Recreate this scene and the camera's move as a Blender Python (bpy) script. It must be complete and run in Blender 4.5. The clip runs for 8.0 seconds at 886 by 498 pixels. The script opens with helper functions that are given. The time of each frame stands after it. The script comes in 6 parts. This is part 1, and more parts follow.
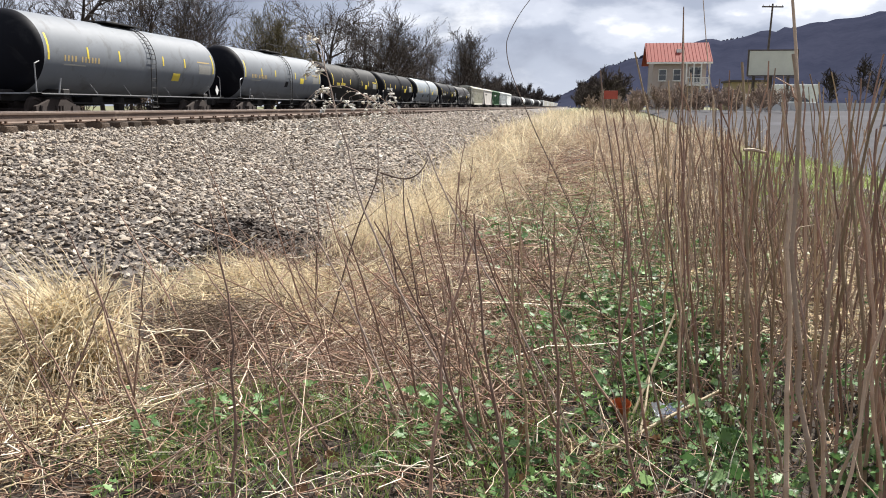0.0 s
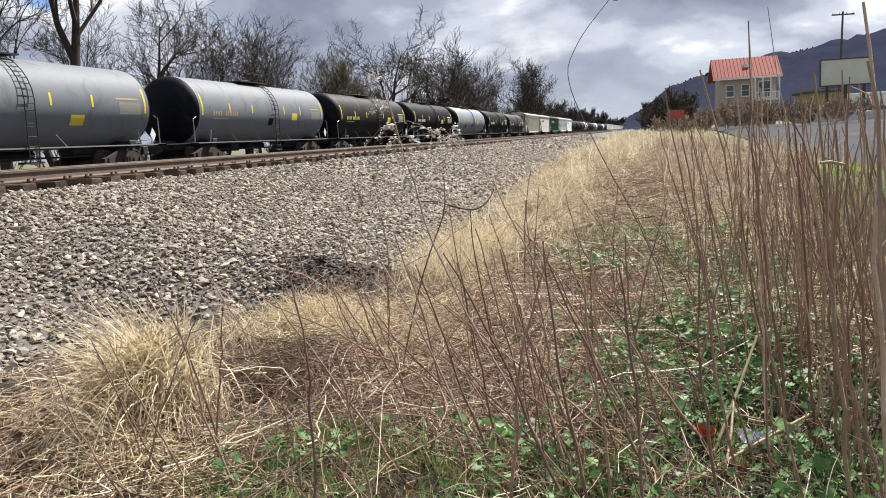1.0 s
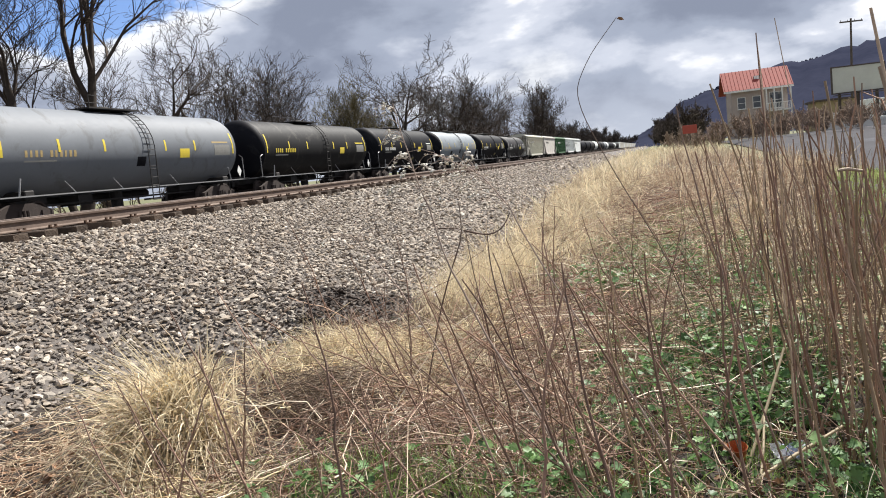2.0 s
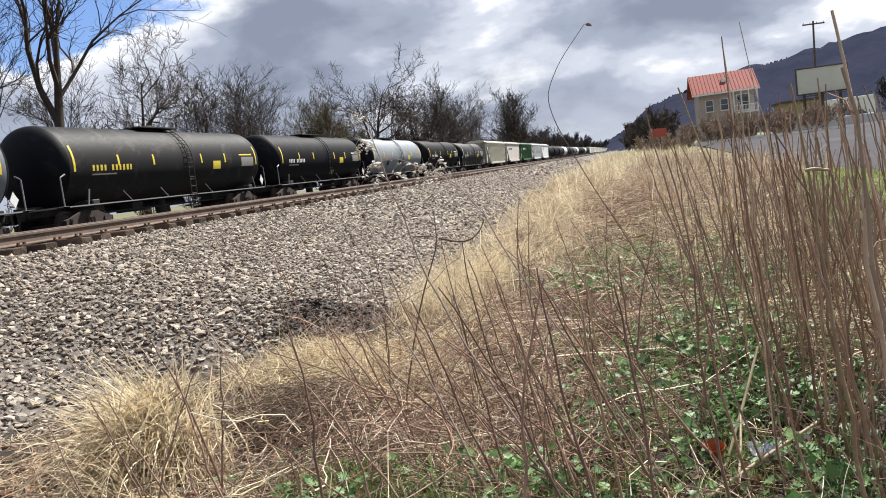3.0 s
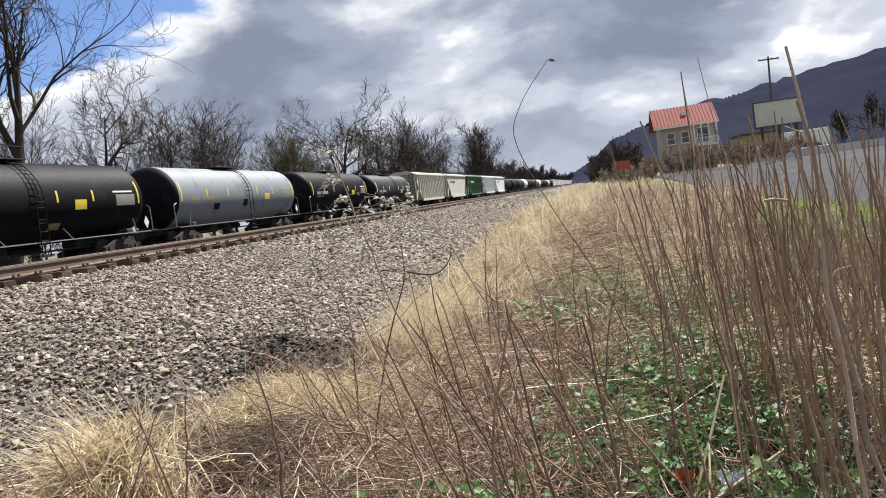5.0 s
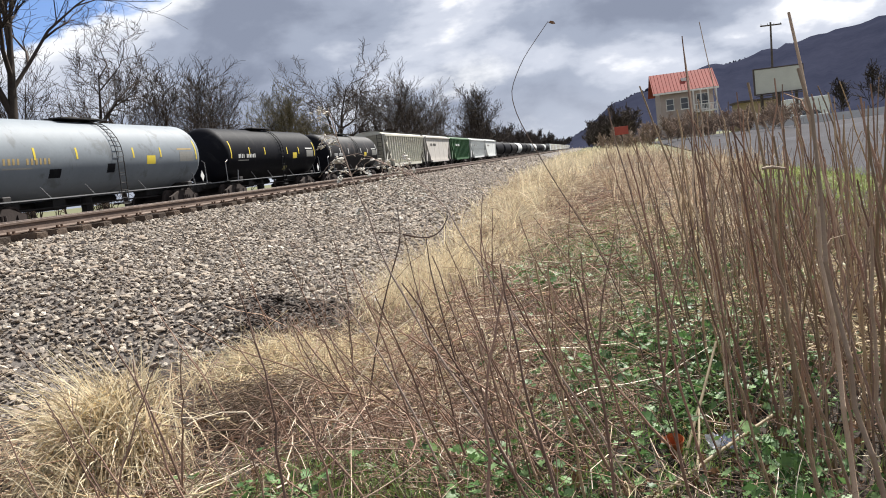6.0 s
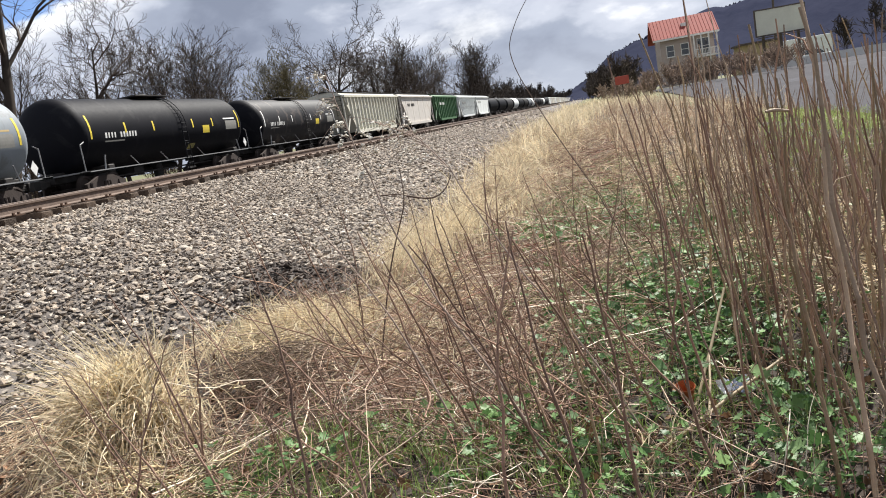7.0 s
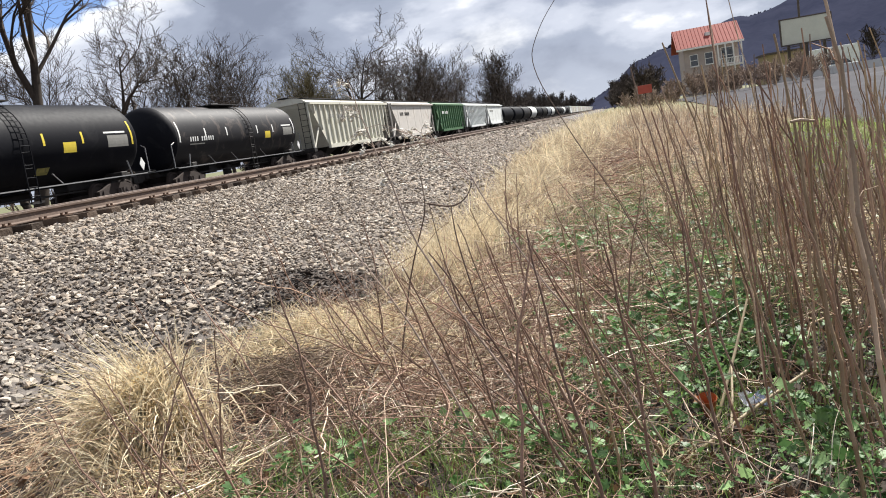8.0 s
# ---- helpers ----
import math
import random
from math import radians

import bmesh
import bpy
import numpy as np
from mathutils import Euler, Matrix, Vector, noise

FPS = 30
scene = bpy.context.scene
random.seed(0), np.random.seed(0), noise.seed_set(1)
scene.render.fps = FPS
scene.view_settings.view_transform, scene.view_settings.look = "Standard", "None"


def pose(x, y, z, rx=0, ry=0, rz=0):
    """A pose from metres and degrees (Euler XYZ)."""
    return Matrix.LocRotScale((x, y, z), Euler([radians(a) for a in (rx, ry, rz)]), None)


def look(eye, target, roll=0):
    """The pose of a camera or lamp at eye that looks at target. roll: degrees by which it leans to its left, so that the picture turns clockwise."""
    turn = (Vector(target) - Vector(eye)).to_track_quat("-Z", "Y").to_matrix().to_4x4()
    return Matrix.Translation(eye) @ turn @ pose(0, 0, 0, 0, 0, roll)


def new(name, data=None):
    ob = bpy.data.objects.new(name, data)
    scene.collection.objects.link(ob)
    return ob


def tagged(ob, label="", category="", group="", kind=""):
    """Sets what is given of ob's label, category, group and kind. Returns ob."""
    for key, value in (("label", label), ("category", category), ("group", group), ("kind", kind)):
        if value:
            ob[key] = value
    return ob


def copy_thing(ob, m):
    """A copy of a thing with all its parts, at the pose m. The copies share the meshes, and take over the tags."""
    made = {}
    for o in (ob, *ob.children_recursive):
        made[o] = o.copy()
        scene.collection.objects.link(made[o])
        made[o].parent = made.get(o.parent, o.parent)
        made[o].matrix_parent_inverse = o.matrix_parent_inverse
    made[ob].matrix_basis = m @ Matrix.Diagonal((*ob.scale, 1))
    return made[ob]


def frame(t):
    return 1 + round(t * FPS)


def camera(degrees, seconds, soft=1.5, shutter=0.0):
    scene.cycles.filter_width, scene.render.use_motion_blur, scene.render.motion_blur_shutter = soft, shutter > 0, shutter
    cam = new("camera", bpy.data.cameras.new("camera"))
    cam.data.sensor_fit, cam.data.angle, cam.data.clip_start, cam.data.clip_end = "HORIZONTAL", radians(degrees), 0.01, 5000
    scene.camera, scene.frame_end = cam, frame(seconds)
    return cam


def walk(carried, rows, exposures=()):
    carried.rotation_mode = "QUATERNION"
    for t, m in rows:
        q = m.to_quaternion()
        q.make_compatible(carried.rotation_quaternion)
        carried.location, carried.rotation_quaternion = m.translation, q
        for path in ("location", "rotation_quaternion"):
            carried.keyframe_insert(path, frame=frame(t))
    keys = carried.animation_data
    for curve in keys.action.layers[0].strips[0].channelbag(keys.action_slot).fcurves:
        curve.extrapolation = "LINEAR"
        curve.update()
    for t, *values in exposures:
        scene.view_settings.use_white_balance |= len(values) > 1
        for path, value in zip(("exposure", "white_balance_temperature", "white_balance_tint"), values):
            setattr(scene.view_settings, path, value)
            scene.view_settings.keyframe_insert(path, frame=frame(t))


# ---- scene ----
cam = camera(59.65, 8.0, 1.0)
EXPOSURES = ((0, 1.14), (1, 0.99), (3, 1.02), (4, 0.86), (6, 0.97), (8, 1.07))
EYE = (-0.09, -0.1, 1.475)          # held in the hand and only turned
PATH = [
    (0, EYE, (-0.4140, 1.8399, 1.1121), 0.10),
    (0.5, EYE, (-0.6035, 1.8106, 1.1822), -2.28),
    (1, EYE, (-0.5900, 1.8161, 1.1945), -3.17),
    (1.2, EYE, (-0.5963, 1.8140, 1.1920), -3.47),
    (2.3, EYE, (-0.6360, 1.8144, 1.2833), -6.83),
    (2.5, EYE, (-0.6327, 1.8133, 1.2634), -7.26),
    (3, EYE, (-0.5688, 1.8319, 1.2788), -7.25),
    (3.5, EYE, (-0.5920, 1.8338, 1.3829), -7.33),
    (4, EYE, (-0.6183, 1.8276, 1.4031), -7.24),
    (4.5, EYE, (-0.4327, 1.8677, 1.3718), -8.23),
    (4.7, EYE, (-0.4553, 1.8637, 1.3729), -8.26),
    (5.8, EYE, (-0.5099, 1.8442, 1.2654), -7.01),
    (6, EYE, (-0.4787, 1.8497, 1.2572), -6.85),
    (6.5, EYE, (-0.4690, 1.8468, 1.2172), -8.67),
    (7, EYE, (-0.5043, 1.8307, 1.1573), -9.74),
    (7.5, EYE, (-0.5657, 1.8110, 1.1261), -11.77),
    (8, EYE, (-0.5528, 1.8241, 1.1859), -9.37),
]
walk(cam, [(t, look(eye, target, roll)) for t, eye, target, roll in PATH], EXPOSURES)


# ---- world, sun, exposure ----
SUN_AZ, SUN_EL = 26.0, 50.0          # degrees right of the track's direction, and above the horizon
sun = new("sun", bpy.data.lights.new("sun", "SUN"))
sun.data.energy, sun.data.angle, sun.data.color = 5.0, radians(0.6), (1.0, 0.965, 0.91)
_d = Vector((math.sin(radians(SUN_AZ)) * math.cos(radians(SUN_EL)), math.cos(radians(SUN_AZ)) * math.cos(radians(SUN_EL)), math.sin(radians(SUN_EL))))
sun.matrix_world = look(_d * 50, (0, 0, 0))

world = bpy.data.worlds.new("world")
scene.world = world
world.use_nodes = True


class Nodes:
    """Short way to write a node tree."""

    def __init__(self, tree):
        self.t = tree
        tree.nodes.clear()

    def add(self, kind, ins=None, **props):
        n = self.t.nodes.new(kind)
        for k, v in props.items():
            setattr(n, k, v)
        for k, v in (ins or {}).items():
            if isinstance(v, bpy.types.NodeSocket):
                self.t.links.new(v, n.inputs[k])
            else:
                n.inputs[k].default_value = v
        return n

    def math(self, op, a, b=0.0, clamp=False):
        return self.add("ShaderNodeMath", {0: a, 1: b}, operation=op, use_clamp=clamp).outputs[0]

    def ramp(self, fac, stops, mode="LINEAR"):
        n = self.add("ShaderNodeValToRGB", {0: fac})
        n.color_ramp.interpolation = mode
        e = n.color_ramp.elements
        while len(e) < len(stops):
            e.new(0.5)
        for el, (p, c) in zip(e, stops):
            el.position = p
            el.color = (*c, 1) if len(c) == 3 else c
        return n.outputs[0]

    def mix(self, fac, a, b, blend="MIX"):
        n = self.add("ShaderNodeMix", data_type="RGBA", blend_type=blend)
        for sock, v in ((n.inputs[0], fac), (n.inputs[6], a), (n.inputs[7], b)):
            if isinstance(v, bpy.types.NodeSocket):
                self.t.links.new(v, sock)
            else:
                sock.default_value = v if isinstance(v, float) else (*v, 1)
        return n.outputs[2]

    def noise(self, vec, scale, detail=4.0, rough=0.55, dist=0.0):
        return self.add("ShaderNodeTexNoise", {"Vector": vec, "Scale": scale, "Detail": detail, "Roughness": rough, "Distortion": dist}).outputs[0]


def build_sky():
    n = Nodes(world.node_tree)
    sky = n.add("ShaderNodeTexSky", sky_type="NISHITA", sun_disc=False, sun_elevation=radians(SUN_EL), sun_rotation=radians(SUN_AZ), altitude=200.0)
    way = n.add("ShaderNodeTexCoord").outputs["Generated"]
    sep = n.add("ShaderNodeSeparateXYZ", {0: way})
    up = n.math("MAXIMUM", sep.outputs[2], 0.0)
    flat = n.add("ShaderNodeVectorMath", {0: way, 1: (1.0, 1.0, 2.1), 2: (CLOUD_SEED, 0.4, 0.0)}, operation="MULTIPLY_ADD").outputs[0]
    big = n.noise(flat, 2.4, 6.0, 0.52, 0.1)
    fine = n.noise(flat, 7.5, 7.0, 0.58, 0.1)
    # the clouds open up towards the clear part of the sky over the trees
    clear = n.add("ShaderNodeVectorMath", {0: way, 1: Vector((-0.55, 0.74, 0.39)).normalized()}, operation="DOT_PRODUCT").outputs["Value"]
    gap = n.math("MULTIPLY", n.math("SUBTRACT", clear, 0.960), 30.0, clamp=True)
    dens = n.math("ADD", n.math("MULTIPLY", big, 0.62), n.math("MULTIPLY", fine, 0.38))
    cover = n.math("SUBTRACT", n.math("ADD", dens, 0.07), n.math("MULTIPLY", gap, 0.30))
    alpha = n.ramp(cover, ((0.36, (0, 0, 0)), (0.43, (1, 1, 1))), "EASE")
    shade = n.noise(n.add("ShaderNodeVectorMath", {0: flat, 1: (0.03, 0.05, -0.12)}, operation="ADD").outputs[0], 4.2, 7.0, 0.52, 0.15)
    grey = n.ramp(shade, ((0.38, (2.5, 2.85, 3.75)), (0.50, (3.7, 4.15, 5.2)), (0.60, (6.2, 6.6, 7.6)), (0.69, (11.5, 11.5, 11.7))), "EASE")
    # bright rims where the cloud thins out
    rim = n.ramp(cover, ((0.40, (1, 1, 1)), (0.53, (0, 0, 0))), "EASE")
    cloud = n.mix(n.math("MULTIPLY", rim, 0.85), grey, (10.5, 10.6, 10.8))
    # a brighter, paler band low over the horizon
    low = n.ramp(up, ((0.0, (1, 1, 1)), (0.12, (0, 0, 0))), "EASE")
    cloud = n.mix(n.math("MULTIPLY", low, 0.28), cloud, (8.6, 9.0, 9.8))
    blue = n.mix(1.0, sky.outputs[0], (0.85, 1.0, 1.35), "MULTIPLY")
    col = n.mix(alpha, blue, cloud)
    bg = n.add("ShaderNodeBackground", {0: col, 1: 0.056})
    out = n.add("ShaderNodeOutputWorld")
    n.t.links.new(bg.outputs[0], out.inputs[0])


CLOUD_SEED = 3.1
build_sky()


# ---- materials ----
def material(name, base, rough=0.8, metal=0.0, vary=0.25, scale=6.0, second=None, bump=0.3, bump_scale=40.0, coords="Object",
             island=0.0, each=0.0, stains=None, stain_scale=1.2, stain_at=0.56, transmit=0.0, spec=0.4, palette=None, tones=None):
    """A surface with broad and fine variation of colour, stains, relief; island and each: how much single pieces differ."""
    m = bpy.data.materials.new(name)
    m.use_nodes = True
    n = Nodes(m.node_tree)
    co = n.add("ShaderNodeTexCoord").outputs[coords]
    broad = n.noise(co, scale, 5.0, 0.6)
    grain = n.noise(co, scale * 9, 4.0, 0.65)
    second = second or tuple(c * (1 - vary) for c in base)
    fac = n.math("ADD", n.math("MULTIPLY", broad, 0.65), n.math("MULTIPLY", grain, 0.35))
    fac = n.ramp(fac, ((0.36, (0, 0, 0)), (0.64, (1, 1, 1))))
    col = n.mix(fac, second, base)
    if palette:
        rnd = n.add("ShaderNodeNewGeometry").outputs["Random Per Island"]
        stops = tuple((i / len(palette), c) for i, c in enumerate(palette))
        pick = n.ramp(rnd, stops, "CONSTANT")
        col = n.mix(0.75, col, pick)
    if island:
        rnd = n.add("ShaderNodeNewGeometry").outputs["Random Per Island"]
        wob = n.math("FRACT", n.math("MULTIPLY", rnd, 7.31))
        val = n.math("ADD", n.math("MULTIPLY", wob, 2 * island), 1 - island)
        col = n.mix(1.0, col, n.add("ShaderNodeCombineXYZ", {0: val, 1: val, 2: val}).outputs[0], "MULTIPLY")
    if tones:
        rnd = n.math("FRACT", n.math("MULTIPLY", n.add("ShaderNodeObjectInfo").outputs["Random"], 13.7))
        col = n.mix(0.7, col, n.ramp(rnd, tuple((i / len(tones), c) for i, c in enumerate(tones)), "CONSTANT"))
    if each:
        rnd = n.add("ShaderNodeObjectInfo").outputs["Random"]
        val = n.math("ADD", n.math("MULTIPLY", rnd, 2 * each), 1 - each)
        col = n.mix(1.0, col, n.add("ShaderNodeCombineXYZ", {0: val, 1: val, 2: val}).outputs[0], "MULTIPLY")
    if stains:
        st = n.noise(co, stain_scale, 6.0, 0.65, 0.6)
        st = n.ramp(st, ((stain_at, (0, 0, 0)), (stain_at + 0.10, (0.8, 0.8, 0.8))))
        col = n.mix(st, col, stains)
    ro = n.math("ADD", n.math("MULTIPLY", grain, 0.25), rough - 0.12, clamp=True)
    bsdf = n.add("ShaderNodeBsdfPrincipled", {"Base Color": col, "Roughness": ro, "Metallic": metal, "Specular IOR Level": spec})
    if bump:
        bm_ = n.add("ShaderNodeBump", {"Height": n.noise(co, bump_scale, 4.0, 0.6), "Strength": bump, "Distance": 0.02})
        n.t.links.new(bm_.outputs[0], bsdf.inputs["Normal"])
    surf = bsdf.outputs[0]
    if transmit:
        tr = n.add("ShaderNodeBsdfTranslucent", {"Color": col})
        mx = n.add("ShaderNodeMixShader", {0: transmit, 1: surf, 2: tr.outputs[0]})
        surf = mx.outputs[0]
    out = n.add("ShaderNodeOutputMaterial")
    n.t.links.new(surf, out.inputs[0])
    return m


M = {
    "soil": material("soil", (0.047, 0.034, 0.026), 0.95, vary=0.5, scale=1.3, bump=0.6, bump_scale=30, stains=(0.05, 0.06, 0.025), stain_scale=0.5),
    "gravel": material("gravel", (0.15, 0.13, 0.115), 0.9, vary=0.55, scale=9.0, bump=1.0, bump_scale=24, stains=(0.07, 0.06, 0.052), stain_scale=3.0),
    "field": material("field", (0.10, 0.125, 0.045), 0.95, vary=0.4, scale=0.15, second=(0.14, 0.115, 0.065), bump=0.4, bump_scale=6),
    "asphalt": material("asphalt", (0.062, 0.060, 0.066), 0.9, spec=0.08, vary=0.25, scale=0.3, bump=0.2, bump_scale=60, stains=(0.085, 0.085, 0.096), stain_scale=0.25),
    "stone": material("stone", (0.36, 0.30, 0.245), 0.85, vary=0.35, scale=14, bump=0.5, bump_scale=60, island=0.38,
                      palette=((0.295, 0.245, 0.19), (0.195, 0.165, 0.14), (0.355, 0.305, 0.245), (0.25, 0.195, 0.145), (0.145, 0.125, 0.11), (0.42, 0.375, 0.315))),
    "dark_stone": material("dark_stone", (0.082, 0.060, 0.047), 0.9, vary=0.5, scale=12, bump=0.6, bump_scale=60, island=0.45),
    "rail": material("rail", (0.175, 0.125, 0.098), 0.7, 0.2, vary=0.35, scale=3, bump=0.2, bump_scale=30, stains=(0.26, 0.20, 0.16), stain_scale=2),
    "rail_head": material("rail_head", (0.35, 0.31, 0.28), 0.35, 0.8, vary=0.2, scale=4, bump=0.1),
    "tie": material("tie", (0.085, 0.058, 0.04), 0.9, vary=0.5, scale=5, bump=0.8, bump_scale=25, each=0.35),
    "spike": material("spike", (0.12, 0.07, 0.045), 0.8, 0.4, vary=0.3, scale=10),
    "thicket": material("thicket", (0.095, 0.078, 0.068), 0.95, vary=0.35, scale=0.4, bump=0.0, island=0.35, spec=0.1),
    "brush": material("brush", (0.17, 0.125, 0.09), 0.9, vary=0.35, scale=2, bump=0.0, island=0.35, spec=0.2),
    "brush_pale": material("brush_pale", (0.36, 0.275, 0.215), 0.9, vary=0.35, scale=2, bump=0.0, island=0.4, spec=0.2),
    # added dark ground by the far track, to throw less light onto the tanks
    "low_bounce_ground": material("low_bounce_ground", (0.055, 0.05, 0.047), 0.95, vary=0.45, scale=5.0, bump=0.8, bump_scale=24, spec=0.1),
    "cane": material("cane", (0.34, 0.235, 0.165), 0.65, vary=0.5, scale=7, bump=0.3, bump_scale=60, each=0.4, spec=0.3,
                     tones=((0.36, 0.25, 0.18), (0.24, 0.135, 0.10), (0.46, 0.35, 0.25), (0.30, 0.18, 0.125), (0.19, 0.13, 0.105), (0.37, 0.27, 0.16))),
    "cane_many": material("cane_many", (0.33, 0.235, 0.17), 0.7, vary=0.4, scale=9, bump=0.2, bump_scale=60, island=0.45, spec=0.3),
    "twig": material("twig", (0.30, 0.19, 0.14), 0.8, vary=0.4, scale=10, bump=0.2, each=0.4),
    "straw": material("straw", (0.68, 0.60, 0.43), 0.6, vary=0.25, scale=4, bump=0.0, island=0.42, transmit=0.35,
                      palette=((0.68, 0.57, 0.37), (0.80, 0.71, 0.50), (0.53, 0.415, 0.27), (0.66, 0.535, 0.345), (0.40, 0.30, 0.20), (0.76, 0.66, 0.45))),
    "litter": material("litter", (0.30, 0.20, 0.13), 0.8, vary=0.35, scale=5, bump=0.0, island=0.4,
                       palette=((0.30, 0.175, 0.12), (0.58, 0.44, 0.33), (0.18, 0.10, 0.075), (0.88, 0.78, 0.62), (0.25, 0.15, 0.11), (0.42, 0.27, 0.19), (0.10, 0.062, 0.048), (0.20, 0.12, 0.09))),
    "red_stalk": material("red_stalk", (0.27, 0.135, 0.09), 0.8, vary=0.4, scale=5, bump=0.0, island=0.45),
    "tan": material("tan", (0.52, 0.40, 0.28), 0.75, vary=0.35, scale=3, bump=0.0, island=0.4, transmit=0.25,
                    palette=((0.50, 0.37, 0.25), (0.66, 0.54, 0.38), (0.33, 0.21, 0.14), (0.74, 0.63, 0.45), (0.42, 0.28, 0.19), (0.56, 0.43, 0.30))),
    "leaf": material("leaf", (0.12, 0.24, 0.07), 0.48, vary=0.35, scale=12, bump=0.2, island=0.35, transmit=0.35, spec=0.35,
                     palette=((0.10, 0.195, 0.06), (0.17, 0.29, 0.095), (0.05, 0.105, 0.034), (0.25, 0.37, 0.16), (0.115, 0.215, 0.07), (0.075, 0.15, 0.05))),
    "blade": material("blade", (0.25, 0.36, 0.10), 0.55, vary=0.3, scale=6, bump=0.0, island=0.35, transmit=0.3),
    "lawn": material("lawn", (0.36, 0.43, 0.15), 0.6, vary=0.35, scale=1.5, bump=0.0, island=0.3, transmit=0.3),
    "dead_leaf": material("dead_leaf", (0.26, 0.15, 0.085), 0.85, vary=0.4, scale=10, bump=0.2, island=0.4, transmit=0.15),
    "twig_dark": material("twig_dark", (0.17, 0.122, 0.098), 0.85, vary=0.4, scale=10, bump=0.2, spec=0.2),
    "twig_pale": material("twig_pale", (0.46, 0.36, 0.30), 0.85, vary=0.35, scale=10, bump=0.1, spec=0.2),
    "seed": material("seed", (0.78, 0.74, 0.66), 0.8, vary=0.2, scale=20, bump=0.0, transmit=0.2),
    "bark": material("bark", (0.062, 0.048, 0.038), 0.9, vary=0.45, scale=2.5, bump=0.6, bump_scale=12, spec=0.2),
    "limb": material("limb", (0.072, 0.055, 0.044), 0.9, vary=0.3, scale=2, bump=0.0, island=0.25, spec=0.2),
    "limb_pale": material("limb_pale", (0.15, 0.125, 0.065), 0.9, vary=0.3, scale=2, bump=0.0, island=0.3, spec=0.2),
    "wood_far": material("wood_far", (0.060, 0.049, 0.044), 0.95, vary=0.35, scale=0.4, bump=0.0, island=0.35, spec=0.1),
    "ever": material("ever", (0.056, 0.050, 0.036), 0.9, vary=0.5, scale=1.5, bump=0.0, island=0.4, spec=0.2),
    # ridge and its treetops: the bluish haze of distance is put into the colour
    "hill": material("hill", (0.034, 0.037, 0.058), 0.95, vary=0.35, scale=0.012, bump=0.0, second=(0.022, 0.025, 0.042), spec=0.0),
    "hill_near": material("hill_near", (0.115, 0.085, 0.065), 0.95, vary=0.4, scale=0.06, bump=0.0, spec=0.1),
    # rolling stock
    "grey_paint": material("grey_paint", (0.185, 0.198, 0.215), 0.62, spec=0.22, vary=0.12, scale=0.7, bump=0.05, bump_scale=8, stains=(0.13, 0.135, 0.14), stain_scale=0.9),
    "silver_paint": material("silver_paint", (0.235, 0.262, 0.285), 0.6, spec=0.25, vary=0.14, scale=0.9, bump=0.05, bump_scale=8, stains=(0.15, 0.16, 0.165), stain_scale=1.1),
    "black_paint": material("black_paint", (0.0052, 0.0056, 0.009), 0.6, spec=0.12, vary=0.35, scale=0.9, bump=0.05, bump_scale=8, stains=(0.015, 0.015, 0.017), stain_scale=0.8),
    "olive_paint": material("olive_paint", (0.016, 0.0155, 0.0155), 0.6, spec=0.17, vary=0.3, scale=0.8, bump=0.05, bump_scale=8, stains=(0.048, 0.044, 0.039), stain_scale=0.8),
    "worn_paint": material("worn_paint", (0.022, 0.021, 0.023), 0.55, spec=0.22, vary=0.35, scale=0.8, bump=0.05, bump_scale=8, stains=(0.085, 0.07, 0.062), stain_scale=0.9),
    "cream_paint": material("cream_paint", (0.64, 0.62, 0.52), 0.6, vary=0.15, scale=0.8, bump=0.1, bump_scale=8, stains=(0.50, 0.45, 0.37), stain_scale=0.8),
    "buff_paint": material("buff_paint", (0.62, 0.58, 0.53), 0.6, vary=0.18, scale=0.8, bump=0.1, bump_scale=8, stains=(0.38, 0.32, 0.26), stain_scale=0.8),
    "green_paint": material("green_paint", (0.08, 0.17, 0.08), 0.55, vary=0.2, scale=0.8, bump=0.1, bump_scale=8, stains=(0.05, 0.14, 0.08)),
    "white_paint": material("white_paint", (0.74, 0.76, 0.74), 0.55, vary=0.1, scale=0.8, bump=0.1, bump_scale=8, stains=(0.52, 0.52, 0.49)),
    "steel_dark": material("steel_dark", (0.035, 0.031, 0.029), 0.7, 0.3, vary=0.4, scale=4, bump=0.3, bump_scale=20),
    "rust": material("rust", (0.055, 0.040, 0.034), 0.85, 0.1, vary=0.4, scale=4, bump=0.4, bump_scale=20),
    "handrail": material("handrail", (0.27, 0.27, 0.27), 0.5, 0.1, vary=0.2, scale=5, bump=0.0),
    "yellow": material("yellow", (0.72, 0.56, 0.06), 0.5, vary=0.12, scale=6, bump=0.0),
    "yellow_faded": material("yellow_faded", (0.30, 0.26, 0.07), 0.6, vary=0.4, scale=5, bump=0.0, stains=(0.06, 0.06, 0.05), stain_scale=4.0),
    "mark_white": material("mark_white", (0.75, 0.75, 0.72), 0.6, vary=0.15, scale=9, bump=0.0),
    "mark_pale": material("mark_pale", (0.24, 0.235, 0.215), 0.6, vary=0.2, scale=9, bump=0.0),
    "mark_amber": material("mark_amber", (0.42, 0.31, 0.14), 0.6, vary=0.2, scale=9, bump=0.0),
    # buildings and small things
    "red_roof": material("red_roof", (0.27, 0.062, 0.048), 0.75, spec=0.15, vary=0.18, scale=0.8, bump=0.2, bump_scale=3, stains=(0.22, 0.055, 0.042), stain_scale=0.4),
    "siding": material("siding", (0.42, 0.35, 0.31), 0.8, vary=0.2, scale=0.8, bump=0.2, bump_scale=4),
